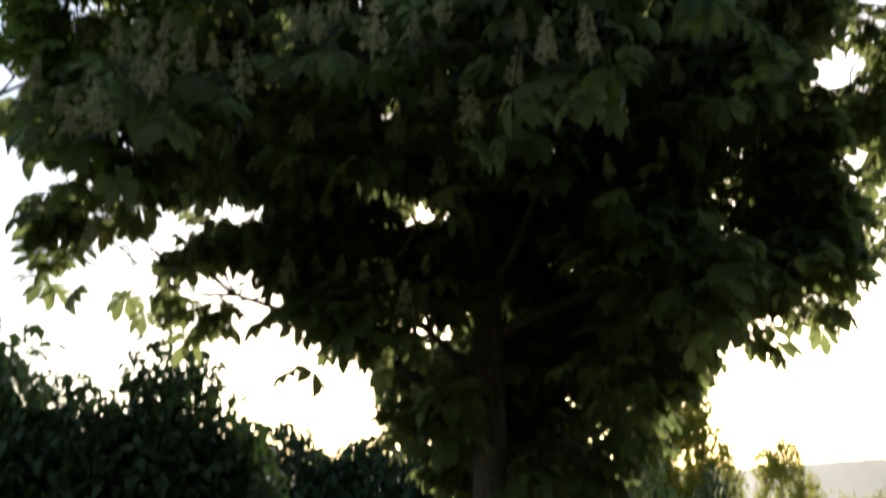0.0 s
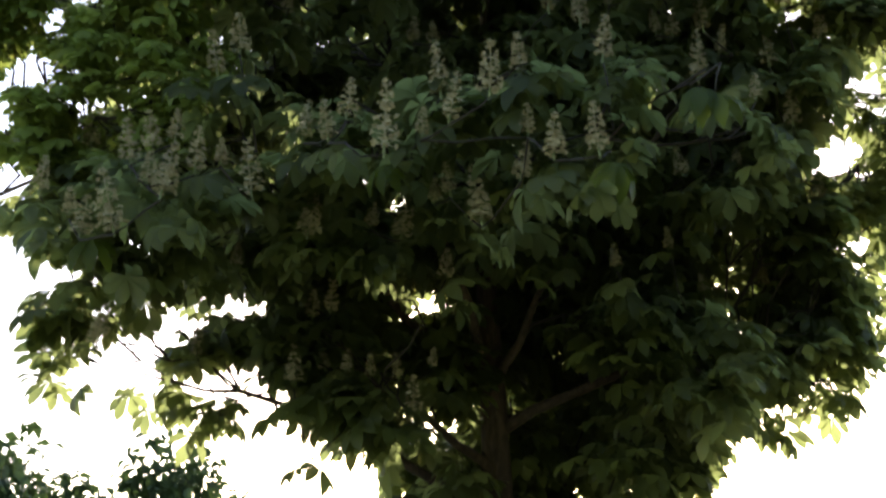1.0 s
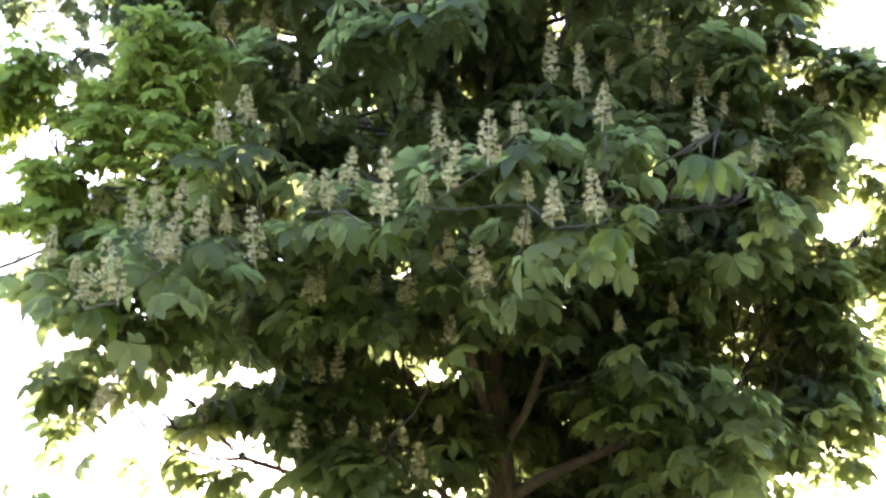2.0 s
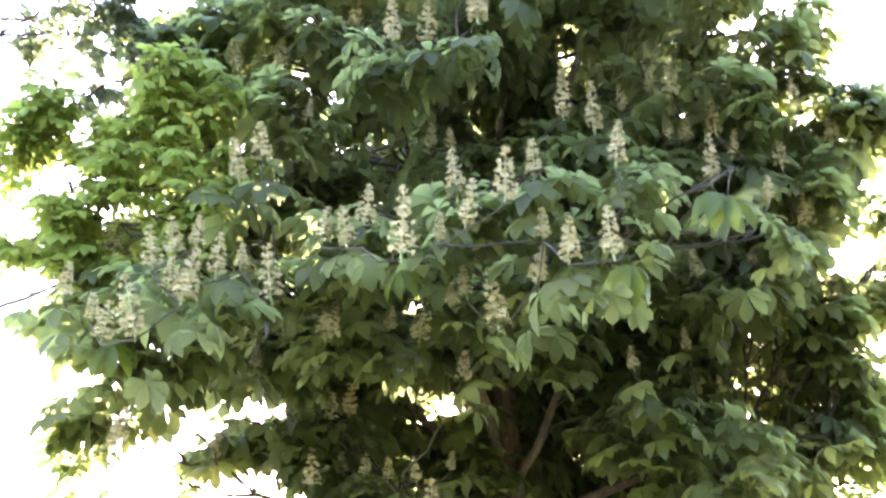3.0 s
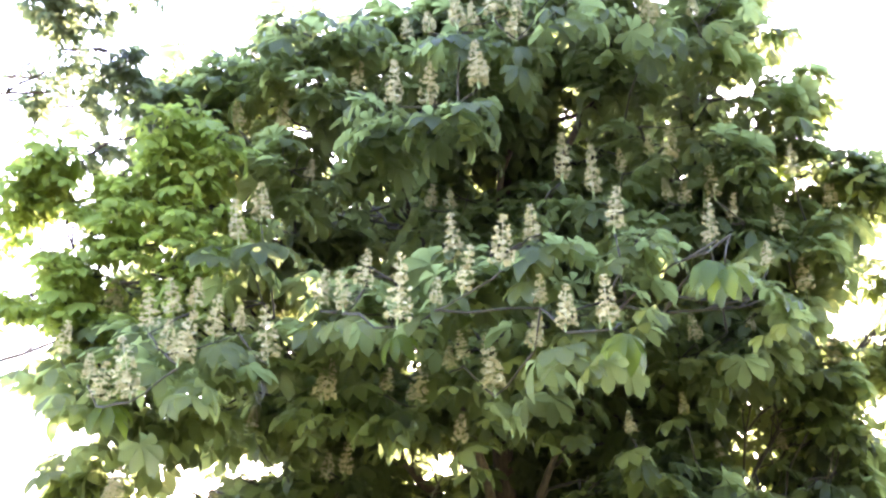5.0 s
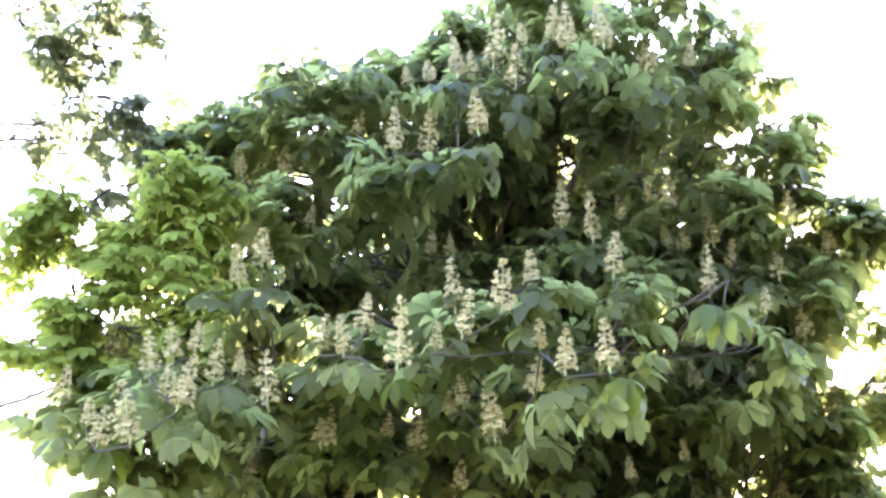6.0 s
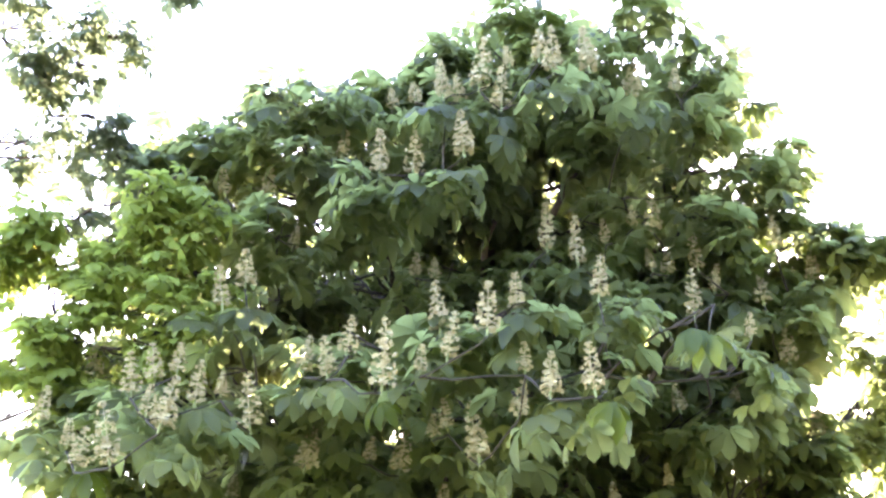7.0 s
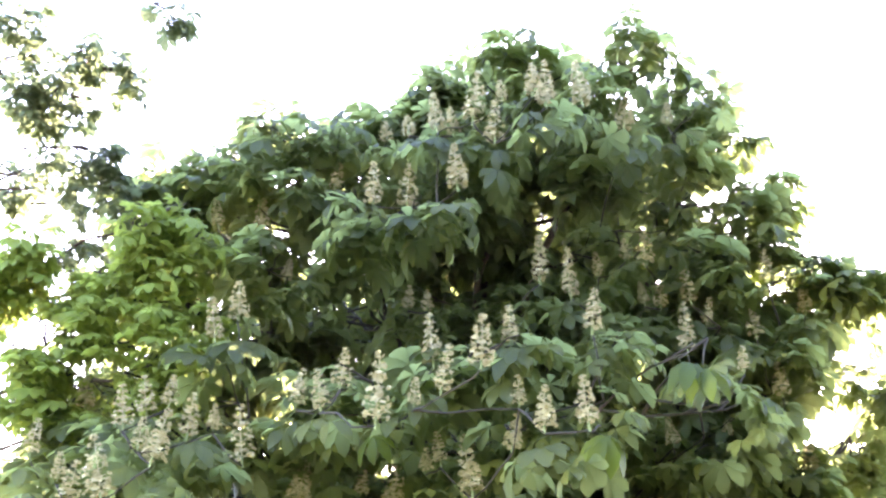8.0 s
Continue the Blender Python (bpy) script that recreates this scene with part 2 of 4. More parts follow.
def panicle(height, width, tiers=8):
    """An upright flower candle: tiers of small cream flowers on short stalks round a green axis."""
    bloom, axis = Shape(), Shape()
    axis.tube([(0, 0, -0.035), (0.003, 0, -0.01), (0.001, 0.0, height * 0.06)], [0.0055, 0.005, 0.0045], 6)
    bloom.tube([(0.001, 0, height * 0.05), (0.004, 0, height * 0.5), (0.001, 0.002, height * 0.99)], [0.0035, 0.003, 0.002], 5)
    for i in range(tiers):
        u = i / (tiers - 1)
        z = height * (0.1 + 0.88 * u)
        reach = width * (1 - 0.78 * u ** 1.7)
        n = max(3, int(round(6 - 3 * u)))
        turn = rng.uniform(0, 6.28)
        for k in range(n):
            if rng.random() < 0.1:
                continue
            a = turn + 2 * math.pi * k / n + rng.normal(0, 0.2)
            r = reach * rng.uniform(0.75, 1.15)
            c = np.array([r * math.cos(a), r * math.sin(a), z + rng.normal(0, 0.004) - 0.1 * r])
            bloom.tube([(0, 0, z - 0.012), tuple(c)], [0.002, 0.0016], 3)
            inner = [c + np.array([-0.35 * r * math.cos(a + 0.5), -0.35 * r * math.sin(a + 0.5), 0.006])] if rng.random() < 0.35 else []
            for c2 in [c] + inner:
                size = rng.uniform(0.0145, 0.0195) * (1 - 0.2 * u)
                q = Vector((math.cos(a), math.sin(a), rng.uniform(-0.2, 0.6))).to_track_quat("Z", "Y").to_matrix()
                for p in range(5):
                    w = 2 * math.pi * p / 5 + rng.uniform(0, 0.4)
                    e, g = Vector((math.cos(w), math.sin(w), 0)), Vector((-math.sin(w), math.cos(w), 0))
                    pts = [Vector((0, 0, -0.004)), e * size * 0.7 - g * size * 0.45 + Vector((0, 0, 0.006)), e * size * 1.2 + Vector((0, 0, rng.uniform(-0.002, 0.008))), e * size * 0.7 + g * size * 0.45 + Vector((0, 0, 0.006))]
                    placed = np.array([tuple(q @ x) for x in pts])
                    placed[:, 2] *= 0.5
                    placed[:, :2] *= 1.2
                    bloom.add(placed + c2, [(0, 1, 2), (0, 2, 3)])
    return bloom.mesh("blossom", PETAL), axis.mesh("axis", STALK)


# ---- the ground: one sheet, with low hills on the horizon ----
def make_ground():
    rings = [0, 1.5, 3, 5, 8, 12, 18, 27, 40, 60, 90, 140, 220, 340, 520, 760, 1000, 1250, 1500, 1800, 2200, 2800, 3600, 4600]
    sides = 180
    g = Shape()
    v = []
    for r in rings:
        for k in range(sides):
            a = 2 * math.pi * k / sides
            x, y = r * math.sin(a), r * math.cos(a)
            z = 0.05 * noise.noise(Vector((x * 0.4, y * 0.4, 0))) * min(1, r / 3)
            if r > 340:
                lift = min(1, (r - 340) / 1300)
                z += lift * lift * (3 - 2 * lift) * (52 + 38 * max(-0.3, noise.noise(Vector((x * 0.0011, y * 0.0011, 3.0)))) + 5 * noise.noise(Vector((x * 0.006, y * 0.006, 8))) + 26 * math.exp(-((math.degrees(a) - 24) / 8) ** 2))
            v.append((x, y, z))
    t = []
    for i in range(len(rings) - 1):
        for k in range(sides):
            q, r = i * sides + k, i * sides + (k + 1) % sides
            t += [(q, r + sides, r), (q, q + sides, r + sides)] if i else [(0, q + sides, r + sides)]
    g.add(v, t)
    ob = new("ground", g.mesh("ground", GRASS))
    return tagged(ob, "rough green grass reaching to low hills", "ground", kind="structure")


make_ground()


def make_sky_blocker():
    """An added, unseen leafy wall that blocks low sky light behind and beside the camera."""
    g, v, t = Shape(), [], []
    steps, rise = 90, 26
    for i in range(steps):
        a = radians(48 + 168 * i / (steps - 1))
        top = 10.5 + 2.5 * noise.noise(Vector((i * 0.13, 0, 5)))
        for k in range(rise):
            u = k / (rise - 1)
            r = 9 + 1.6 * u * u + 1.3 * noise.noise(Vector((i * 0.35, u * 6, 1))) + 0.5 * noise.noise(Vector((i * 1.1, u * 17, 2)))
            v.append((r * math.sin(a), r * math.cos(a), -0.1 + top * u))
    for i in range(steps - 1):
        for k in range(rise - 1):
            q = i * rise + k
            t += [(q, q + rise, q + rise + 1), (q, q + rise + 1, q + 1)]
    g.add(v, t)
    return tagged(new("wood_edge", g.mesh("wood_edge", BLOCKER_GREEN)), "unseen dark green wall that blocks the sky behind the camera", "woodland", kind="structure")


make_sky_blocker()

# ---- the chestnut tree: clusters of shoots (x, y, z, half width, half height) ----
CROWN_TOP = [
    (1.15, 5.46, 6.39, 0.04, 0.08),
    (1.05, 5.55, 6.30, 0.04, 0.03),
    (0.52, 5.67, 6.43, 0.17, 0.08),
    (0.84, 5.53, 5.98, 0.17, 0.11),
    (0.06, 5.65, 6.09, 0.20, 0.08),
    (0.32, 5.38, 5.62, 0.19, 0.10),
    (1.42, 5.82, 6.07, 0.17, 0.08),
    (-0.35, 5.68, 5.82, 0.13, 0.08),
    (-0.19, 5.79, 6.11, 0.06, 0.04),
    (-0.78, 5.78, 5.84, 0.13, 0.06),
]
CROWN_TOP += [
    (-1.06, 5.83, 5.92, 0.06, 0.08),
    (-1.33, 5.90, 5.75, 0.14, 0.04),
    (-1.63, 5.90, 5.62, 0.14, 0.08),
    (1.60, 5.91, 5.88, 0.10, 0.04),
    (1.90, 6.04, 5.54, 0.10, 0.08),
    (1.65, 5.70, 6.14, 0.04, 0.03),
    (1.80, 5.86, 5.87, 0.04, 0.03),
    (2.03, 5.99, 5.56, 0.04, 0.04),
    (-1.22, 6.08, 5.74, 0.14, 0.04),
    (1.36, 5.58, 6.19, 0.04, 0.03),
]
CROWN_CREST = [
    (-1.42, 6.14, 5.49, 0.14, 0.04),
    (-0.95, 6.23, 5.72, 0.14, 0.04),
    (-0.08, 5.66, 6.20, 0.06, 0.03),
    (0.27, 5.65, 6.40, 0.07, 0.03),
    (-0.51, 5.83, 5.95, 0.06, 0.03),
    (-1.00, 5.77, 5.94, 0.04, 0.03),
    (2.26, 6.10, 5.17, 0.07, 0.03),
    (2.61, 6.16, 5.08, 0.07, 0.03),
]
CROWN_SHOULDER = [
    (-1.65, 5.66, 5.36, 0.09, 0.05),
    (-1.49, 5.64, 5.47, 0.10, 0.05),
    (-1.31, 5.63, 5.54, 0.10, 0.05),
    (-1.16, 5.55, 5.35, 0.13, 0.08),
    (-1.52, 5.73, 5.31, 0.14, 0.09),
    (-1.73, 5.84, 5.23, 0.12, 0.09),
    (-1.47, 5.83, 5.17, 0.16, 0.10),
    (-1.22, 5.68, 5.12, 0.13, 0.10),
    (-1.03, 5.51, 5.25, 0.13, 0.10),
    (-0.83, 5.41, 5.28, 0.13, 0.10),
    (-0.72, 5.51, 5.51, 0.12, 0.08),
    (-0.98, 5.44, 5.55, 0.10, 0.08),
    (-0.61, 5.49, 5.55, 0.12, 0.08),
    (-0.47, 5.48, 5.59, 0.10, 0.07),
    (-0.73, 5.58, 5.22, 0.13, 0.08),
    (-1.66, 6.04, 5.13, 0.16, 0.11),
    (-1.38, 6.02, 5.09, 0.16, 0.11),
    (-1.88, 6.14, 5.07, 0.16, 0.11),
    (-1.68, 6.26, 4.94, 0.18, 0.11),
]
CROWN_SIDES = [
    (-1.69, 5.94, 5.28, 0.14, 0.09),
    (-1.82, 5.99, 5.12, 0.14, 0.09),
    (-1.68, 6.27, 5.12, 0.18, 0.11),
    (-1.92, 6.29, 4.97, 0.18, 0.11),
    (-1.58, 6.41, 4.91, 0.18, 0.11),
    (-2.05, 6.32, 4.83, 0.15, 0.09),
    (-1.76, 6.47, 4.70, 0.18, 0.11),
    (-2.03, 6.46, 4.54, 0.15, 0.09),
    (-1.62, 6.58, 4.52, 0.18, 0.11),
    (2.01, 6.26, 4.95, 0.15, 0.11),
    (2.23, 6.37, 5.04, 0.15, 0.07),
    (1.86, 6.24, 4.86, 0.14, 0.11),
    (1.68, 5.88, 4.97, 0.10, 0.09),
    (2.20, 6.50, 4.83, 0.15, 0.09),
    (2.42, 6.41, 5.06, 0.15, 0.08),
]
CROWN_EDGE = [
    (2.75, 6.61, 4.63, 0.08, 0.05),
    (2.79, 6.70, 4.40, 0.05, 0.05),
    (2.67, 6.82, 4.20, 0.08, 0.08),
    (2.56, 6.83, 3.98, 0.09, 0.08),
    (2.71, 6.91, 3.92, 0.08, 0.08),
    (2.13, 6.67, 4.21, 0.13, 0.07),
    (2.32, 6.77, 4.07, 0.11, 0.07),
    (2.00, 6.68, 3.99, 0.13, 0.09),
    (2.22, 6.86, 3.90, 0.13, 0.07),
    (2.40, 6.94, 3.81, 0.09, 0.08),
    (2.18, 6.94, 3.69, 0.13, 0.07),
]
CROWN_EDGE += [
    (2.39, 7.01, 3.58, 0.11, 0.08),
    (2.02, 6.86, 3.75, 0.13, 0.07),
    (1.96, 6.96, 3.49, 0.11, 0.07),
    (2.29, 7.10, 3.36, 0.11, 0.08),
    (2.47, 7.18, 3.25, 0.10, 0.07),
    (2.08, 7.13, 3.07, 0.11, 0.07),
    (1.79, 7.09, 3.10, 0.11, 0.07),
    (2.66, 6.71, 4.49, 0.08, 0.06),
    (2.61, 6.85, 4.20, 0.08, 0.06),
    (2.62, 7.08, 3.45, 0.08, 0.10),
]
CROWN_FILL = [
    (-0.97, 6.00, 5.03, 0.14, 0.06),
    (-0.78, 6.04, 4.99, 0.14, 0.06),
    (-0.60, 6.05, 5.02, 0.12, 0.06),
    (-0.50, 5.92, 5.06, 0.10, 0.06),
    (-0.68, 5.63, 5.32, 0.10, 0.06),
    (-0.55, 5.59, 5.39, 0.08, 0.05),
    (-1.14, 5.96, 5.04, 0.12, 0.06),
    (1.54, 5.65, 5.57, 0.11, 0.06),
    (1.48, 5.73, 5.48, 0.11, 0.06),
    (1.85, 5.83, 5.36, 0.09, 0.06),
    (1.88, 5.90, 5.22, 0.11, 0.06),
]
CROWN_FILL += [
    (1.71, 5.96, 5.22, 0.11, 0.06),
    (2.01, 6.00, 5.19, 0.08, 0.06),
    (1.61, 5.98, 5.21, 0.11, 0.06),
    (1.39, 5.52, 5.63, 0.09, 0.06),
    (-1.13, 6.37, 4.71, 0.14, 0.07),
    (-1.30, 6.41, 4.55, 0.14, 0.07),
    (-1.06, 6.47, 4.51, 0.14, 0.07),
    (-1.47, 6.38, 4.54, 0.12, 0.06),
    (-0.91, 6.36, 4.79, 0.14, 0.08),
    (-0.71, 6.42, 4.72, 0.14, 0.08),
    (-1.63, 6.35, 4.52, 0.12, 0.06),
]
CROWN_MIDDLE = [
    (-0.49, 5.18, 4.91, 0.21, 0.04),
    (-0.12, 5.09, 4.85, 0.11, 0.04),
    (-0.96, 5.51, 5.00, 0.12, 0.07),
    (-0.86, 5.42, 4.66, 0.12, 0.04),
    (1.10, 5.94, 5.23, 0.27, 0.04),
    (1.56, 5.82, 5.01, 0.20, 0.07),
    (2.08, 6.00, 4.92, 0.17, 0.04),
    (2.46, 6.12, 4.99, 0.21, 0.03),
    (2.29, 6.12, 5.10, 0.10, 0.03),
    (1.92, 6.22, 4.26, 0.06, 0.04),
]
CROWN_MIDDLE += [
    (1.83, 6.34, 4.01, 0.17, 0.08),
    (0.28, 6.97, 5.83, 0.19, 0.05),
    (-0.24, 7.08, 5.65, 0.31, 0.13),
    (-0.86, 6.99, 5.20, 0.30, 0.09),
    (1.07, 6.46, 5.08, 0.28, 0.08),
    (2.03, 6.17, 4.58, 0.17, 0.04),
    (2.51, 6.44, 4.61, 0.10, 0.03),
    (0.45, 6.85, 5.27, 0.18, 0.08),
    (1.50, 6.11, 5.54, 0.17, 0.04),
    (0.13, 5.85, 5.53, 0.20, 0.04),
]
CROWN_FRONT = [
    (-0.47, 4.94, 3.75, 0.15, 0.06),
    (-0.24, 4.90, 3.56, 0.12, 0.06),
    (0.03, 4.94, 3.81, 0.10, 0.06),
    (0.27, 4.87, 3.95, 0.13, 0.03),
    (0.50, 5.20, 3.70, 0.07, 0.03),
    (0.89, 5.12, 4.15, 0.14, 0.03),
    (1.19, 4.87, 3.96, 0.13, 0.03),
    (1.49, 5.50, 3.93, 0.15, 0.07),
    (-0.60, 5.23, 3.66, 0.13, 0.06),
    (0.21, 5.41, 3.62, 0.19, 0.03),
    (1.44, 6.60, 3.97, 0.23, 0.09),
    (-0.25, 5.54, 3.63, 0.20, 0.06),
    (-0.65, 5.56, 3.48, 0.20, 0.06),
    (0.85, 6.60, 3.95, 0.18, 0.07),
]
CROWN_LEFT = [
    (-1.46, 5.21, 3.62, 0.16, 0.06),
    (-1.19, 5.18, 3.54, 0.13, 0.06),
    (-0.97, 5.31, 3.66, 0.14, 0.06),
    (-1.93, 5.59, 3.72, 0.15, 0.04),
    (-2.20, 5.72, 3.84, 0.06, 0.03),
    (-1.65, 5.40, 3.33, 0.20, 0.06),
    (-2.10, 5.72, 3.56, 0.06, 0.03),
    (-1.34, 5.48, 3.35, 0.17, 0.06),
    (-1.05, 5.87, 3.57, 0.18, 0.07),
    (-1.68, 5.51, 3.41, 0.20, 0.07),
    (-2.01, 5.82, 3.36, 0.04, 0.03),
    (-1.39, 5.85, 3.42, 0.27, 0.04),
    (-0.99, 6.14, 3.60, 0.19, 0.07),
    (-1.72, 6.44, 4.49, 0.24, 0.08),
    (-2.05, 6.40, 4.38, 0.17, 0.08),
    (-1.44, 6.62, 4.55, 0.14, 0.08),
    (-2.37, 6.37, 4.21, 0.14, 0.04),
]
CROWN_SKIRT_LEFT = [
    (-2.03, 6.18, 2.95, 0.04, 0.03),
    (-1.70, 6.41, 2.99, 0.06, 0.04),
    (-1.48, 6.44, 3.13, 0.04, 0.03),
    (-1.50, 6.46, 2.99, 0.06, 0.03),
    (-1.27, 6.34, 3.21, 0.09, 0.04),
    (-1.26, 6.50, 3.06, 0.06, 0.03),
    (-1.04, 6.26, 3.11, 0.06, 0.07),
    (-0.86, 6.19, 3.00, 0.12, 0.07),
    (-1.31, 6.54, 2.76, 0.04, 0.03),
    (-0.60, 6.10, 2.95, 0.18, 0.10),
    (-0.69, 6.11, 2.83, 0.09, 0.03),
]
CROWN_SKIRT_LEFT += [
    (-0.31, 6.03, 2.76, 0.11, 0.11),
    (-0.43, 6.42, 2.64, 0.04, 0.03),
    (-0.75, 6.29, 3.20, 0.22, 0.07),
    (0.05, 6.86, 2.19, 0.04, 0.07),
    (-0.20, 6.83, 3.25, 0.17, 0.11),
    (0.05, 6.72, 2.34, 0.04, 0.07),
    (-2.07, 5.97, 3.26, 0.04, 0.03),
    (-1.86, 5.92, 3.22, 0.04, 0.03),
    (0.02, 6.86, 3.13, 0.04, 0.04),
    (0.05, 6.91, 2.88, 0.04, 0.04),
]
CROWN_SKIRT_LOW = [
    (1.02, 6.91, 2.01, 0.06, 0.08),
    (0.85, 6.95, 1.81, 0.06, 0.03),
    (0.85, 7.71, 3.59, 0.19, 0.11),
    (2.24, 7.19, 3.43, 0.13, 0.10),
    (0.13, 7.74, 1.99, 0.07, 0.08),
]
CROWN_SKIRT_RIGHT = [
    (0.28, 7.71, 3.21, 0.34, 0.12),
    (0.83, 6.25, 3.21, 0.19, 0.07),
    (0.99, 7.68, 3.07, 0.30, 0.16),
    (0.98, 6.61, 2.56, 0.26, 0.14),
    (0.77, 7.78, 2.62, 0.23, 0.12),
    (1.19, 6.60, 3.61, 0.23, 0.12),
    (1.43, 6.29, 3.15, 0.22, 0.10),
    (1.39, 6.50, 2.80, 0.19, 0.11),
    (1.85, 6.79, 2.73, 0.04, 0.03),
    (2.04, 6.78, 3.21, 0.14, 0.08),
    (2.26, 6.73, 3.62, 0.10, 0.12),
]
CROWN_SKIRT_RIGHT += [
    (2.43, 6.93, 3.14, 0.04, 0.08),
    (2.30, 7.02, 2.91, 0.07, 0.03),
    (1.31, 6.82, 2.50, 0.06, 0.08),
    (0.53, 6.97, 1.95, 0.17, 0.08),
    (0.82, 6.94, 1.95, 0.04, 0.11),
    (2.12, 6.61, 4.10, 0.10, 0.12),
    (2.07, 6.71, 3.87, 0.10, 0.08),
    (1.27, 6.71, 2.45, 0.06, 0.04),
    (1.07, 6.77, 2.20, 0.04, 0.07),
    (2.24, 6.82, 3.33, 0.07, 0.03),
]
CROWN_BACK = [
    (-0.41, 7.99, 4.22, 0.65, 0.34),
    (0.84, 8.01, 4.43, 0.75, 0.39),
    (1.76, 7.88, 3.95, 0.49, 0.34),
    (-1.23, 7.51, 4.19, 0.35, 0.21),
    (0.72, 8.06, 3.33, 0.56, 0.37),
    (1.30, 7.41, 5.32, 0.65, 0.30),
    (-0.82, 7.25, 5.52, 0.56, 0.29),
    (0.00, 7.10, 5.87, 0.15, 0.17),
    (-0.56, 6.75, 6.16, 0.31, 0.13),
    (1.65, 6.60, 6.12, 0.19, 0.13),
    (1.29, 7.90, 3.10, 0.35, 0.25),
    (0.32, 7.54, 4.98, 0.52, 0.25),
    (0.27, 6.36, 6.52, 0.43, 0.09),
    (2.12, 7.47, 4.09, 0.23, 0.29),
    (0.21, 7.74, 3.72, 0.43, 0.13),
    (-0.75, 7.58, 3.72, 0.23, 0.09),
    (0.79, 8.01, 2.84, 0.27, 0.13),
    (0.25, 8.04, 2.88, 0.27, 0.13),
]
CROWN_BACK += [
    (-0.57, 7.60, 3.70, 0.19, 0.09),
    (-0.90, 7.46, 3.64, 0.11, 0.05),
    (0.37, 7.70, 3.84, 0.07, 0.05),
    (-0.02, 7.65, 3.58, 0.11, 0.09),
    (0.01, 7.85, 3.27, 0.07, 0.05),
    (0.55, 7.96, 3.25, 0.15, 0.09),
    (1.05, 7.38, 2.51, 0.10, 0.04),
    (-1.02, 6.55, 4.89, 0.07, 0.12),
    (-1.04, 6.30, 4.51, 0.06, 0.04),
    (0.38, 7.80, 3.46, 0.05, 0.05),
    (0.42, 7.64, 3.57, 0.04, 0.05),
    (-2.26, 6.69, 4.20, 0.07, 0.03),
    (-1.93, 6.78, 4.25, 0.07, 0.03),
    (-2.49, 6.64, 4.16, 0.04, 0.03),
    (-1.18, 7.01, 4.45, 0.05, 0.05),
    (-1.56, 6.56, 4.63, 0.04, 0.03),
    (0.97, 7.91, 2.37, 0.09, 0.05),
    (1.26, 7.87, 2.36, 0.07, 0.05),
]
CROWN_FAR_RIGHT = [
    (2.38, 6.72, 3.58, 0.04, 0.08),
    (2.37, 6.80, 3.29, 0.04, 0.08),
    (2.83, 7.27, 4.38, 0.07, 0.09),
    (2.81, 7.51, 4.12, 0.04, 0.03),
    (2.95, 7.15, 5.19, 0.08, 0.03),
    (2.95, 7.36, 4.78, 0.08, 0.09),
    (2.72, 6.67, 5.20, 0.07, 0.05),
    (3.10, 6.77, 5.28, 0.07, 0.05),
    (2.85, 7.39, 4.43, 0.12, 0.09),
    (2.91, 7.48, 4.09, 0.12, 0.09),
    (3.09, 7.63, 3.83, 0.08, 0.09),
]
NEIGHBOUR_LOW = [
    (-1.53, 5.15, 4.84, 0.11, 0.05),
    (-1.39, 5.15, 4.91, 0.09, 0.05),
    (-1.26, 5.19, 4.71, 0.07, 0.08),
    (-1.61, 5.22, 4.69, 0.11, 0.05),
    (-1.77, 5.25, 4.57, 0.12, 0.08),
    (-1.54, 5.27, 4.65, 0.16, 0.07),
    (-1.42, 5.23, 4.78, 0.11, 0.08),
    (-1.34, 5.28, 4.53, 0.11, 0.08),
    (-1.69, 5.27, 4.36, 0.15, 0.06),
    (-1.45, 5.25, 4.32, 0.15, 0.08),
    (-1.26, 5.30, 4.31, 0.06, 0.12),
    (-1.83, 5.29, 4.22, 0.14, 0.06),
    (-1.59, 5.29, 4.15, 0.15, 0.07),
    (-1.37, 5.28, 4.06, 0.12, 0.08),
    (-1.22, 5.30, 4.08, 0.04, 0.12),
    (-1.89, 5.35, 4.05, 0.14, 0.04),
    (-1.67, 5.35, 3.95, 0.14, 0.05),
    (-1.43, 5.32, 3.93, 0.09, 0.05),
    (-1.97, 5.38, 3.92, 0.14, 0.03),
]
NEIGHBOUR_OUTER = [
    (-2.21, 5.29, 4.64, 0.10, 0.04),
    (-2.04, 5.38, 4.60, 0.08, 0.04),
    (-2.06, 5.37, 4.39, 0.08, 0.04),
    (-1.92, 5.46, 4.30, 0.09, 0.04),
    (-2.18, 5.43, 4.16, 0.08, 0.04),
    (-2.00, 5.52, 4.12, 0.09, 0.04),
    (-1.86, 5.37, 4.52, 0.08, 0.05),
    (-2.13, 5.35, 4.10, 0.12, 0.02),
    (-2.21, 5.30, 4.61, 0.13, 0.04),
    (-2.36, 5.27, 4.56, 0.08, 0.06),
    (-2.15, 5.28, 4.70, 0.10, 0.03),
    (-2.38, 5.35, 4.38, 0.11, 0.03),
    (-2.01, 5.38, 4.39, 0.11, 0.03),
    (-2.27, 5.48, 3.96, 0.14, 0.03),
    (-2.38, 5.47, 3.87, 0.06, 0.03),
    (-2.11, 5.47, 3.86, 0.19, 0.02),
    (-1.89, 5.53, 3.89, 0.11, 0.04),
    (-2.30, 5.34, 4.48, 0.10, 0.03),
    (-1.88, 5.37, 4.50, 0.06, 0.03),
]
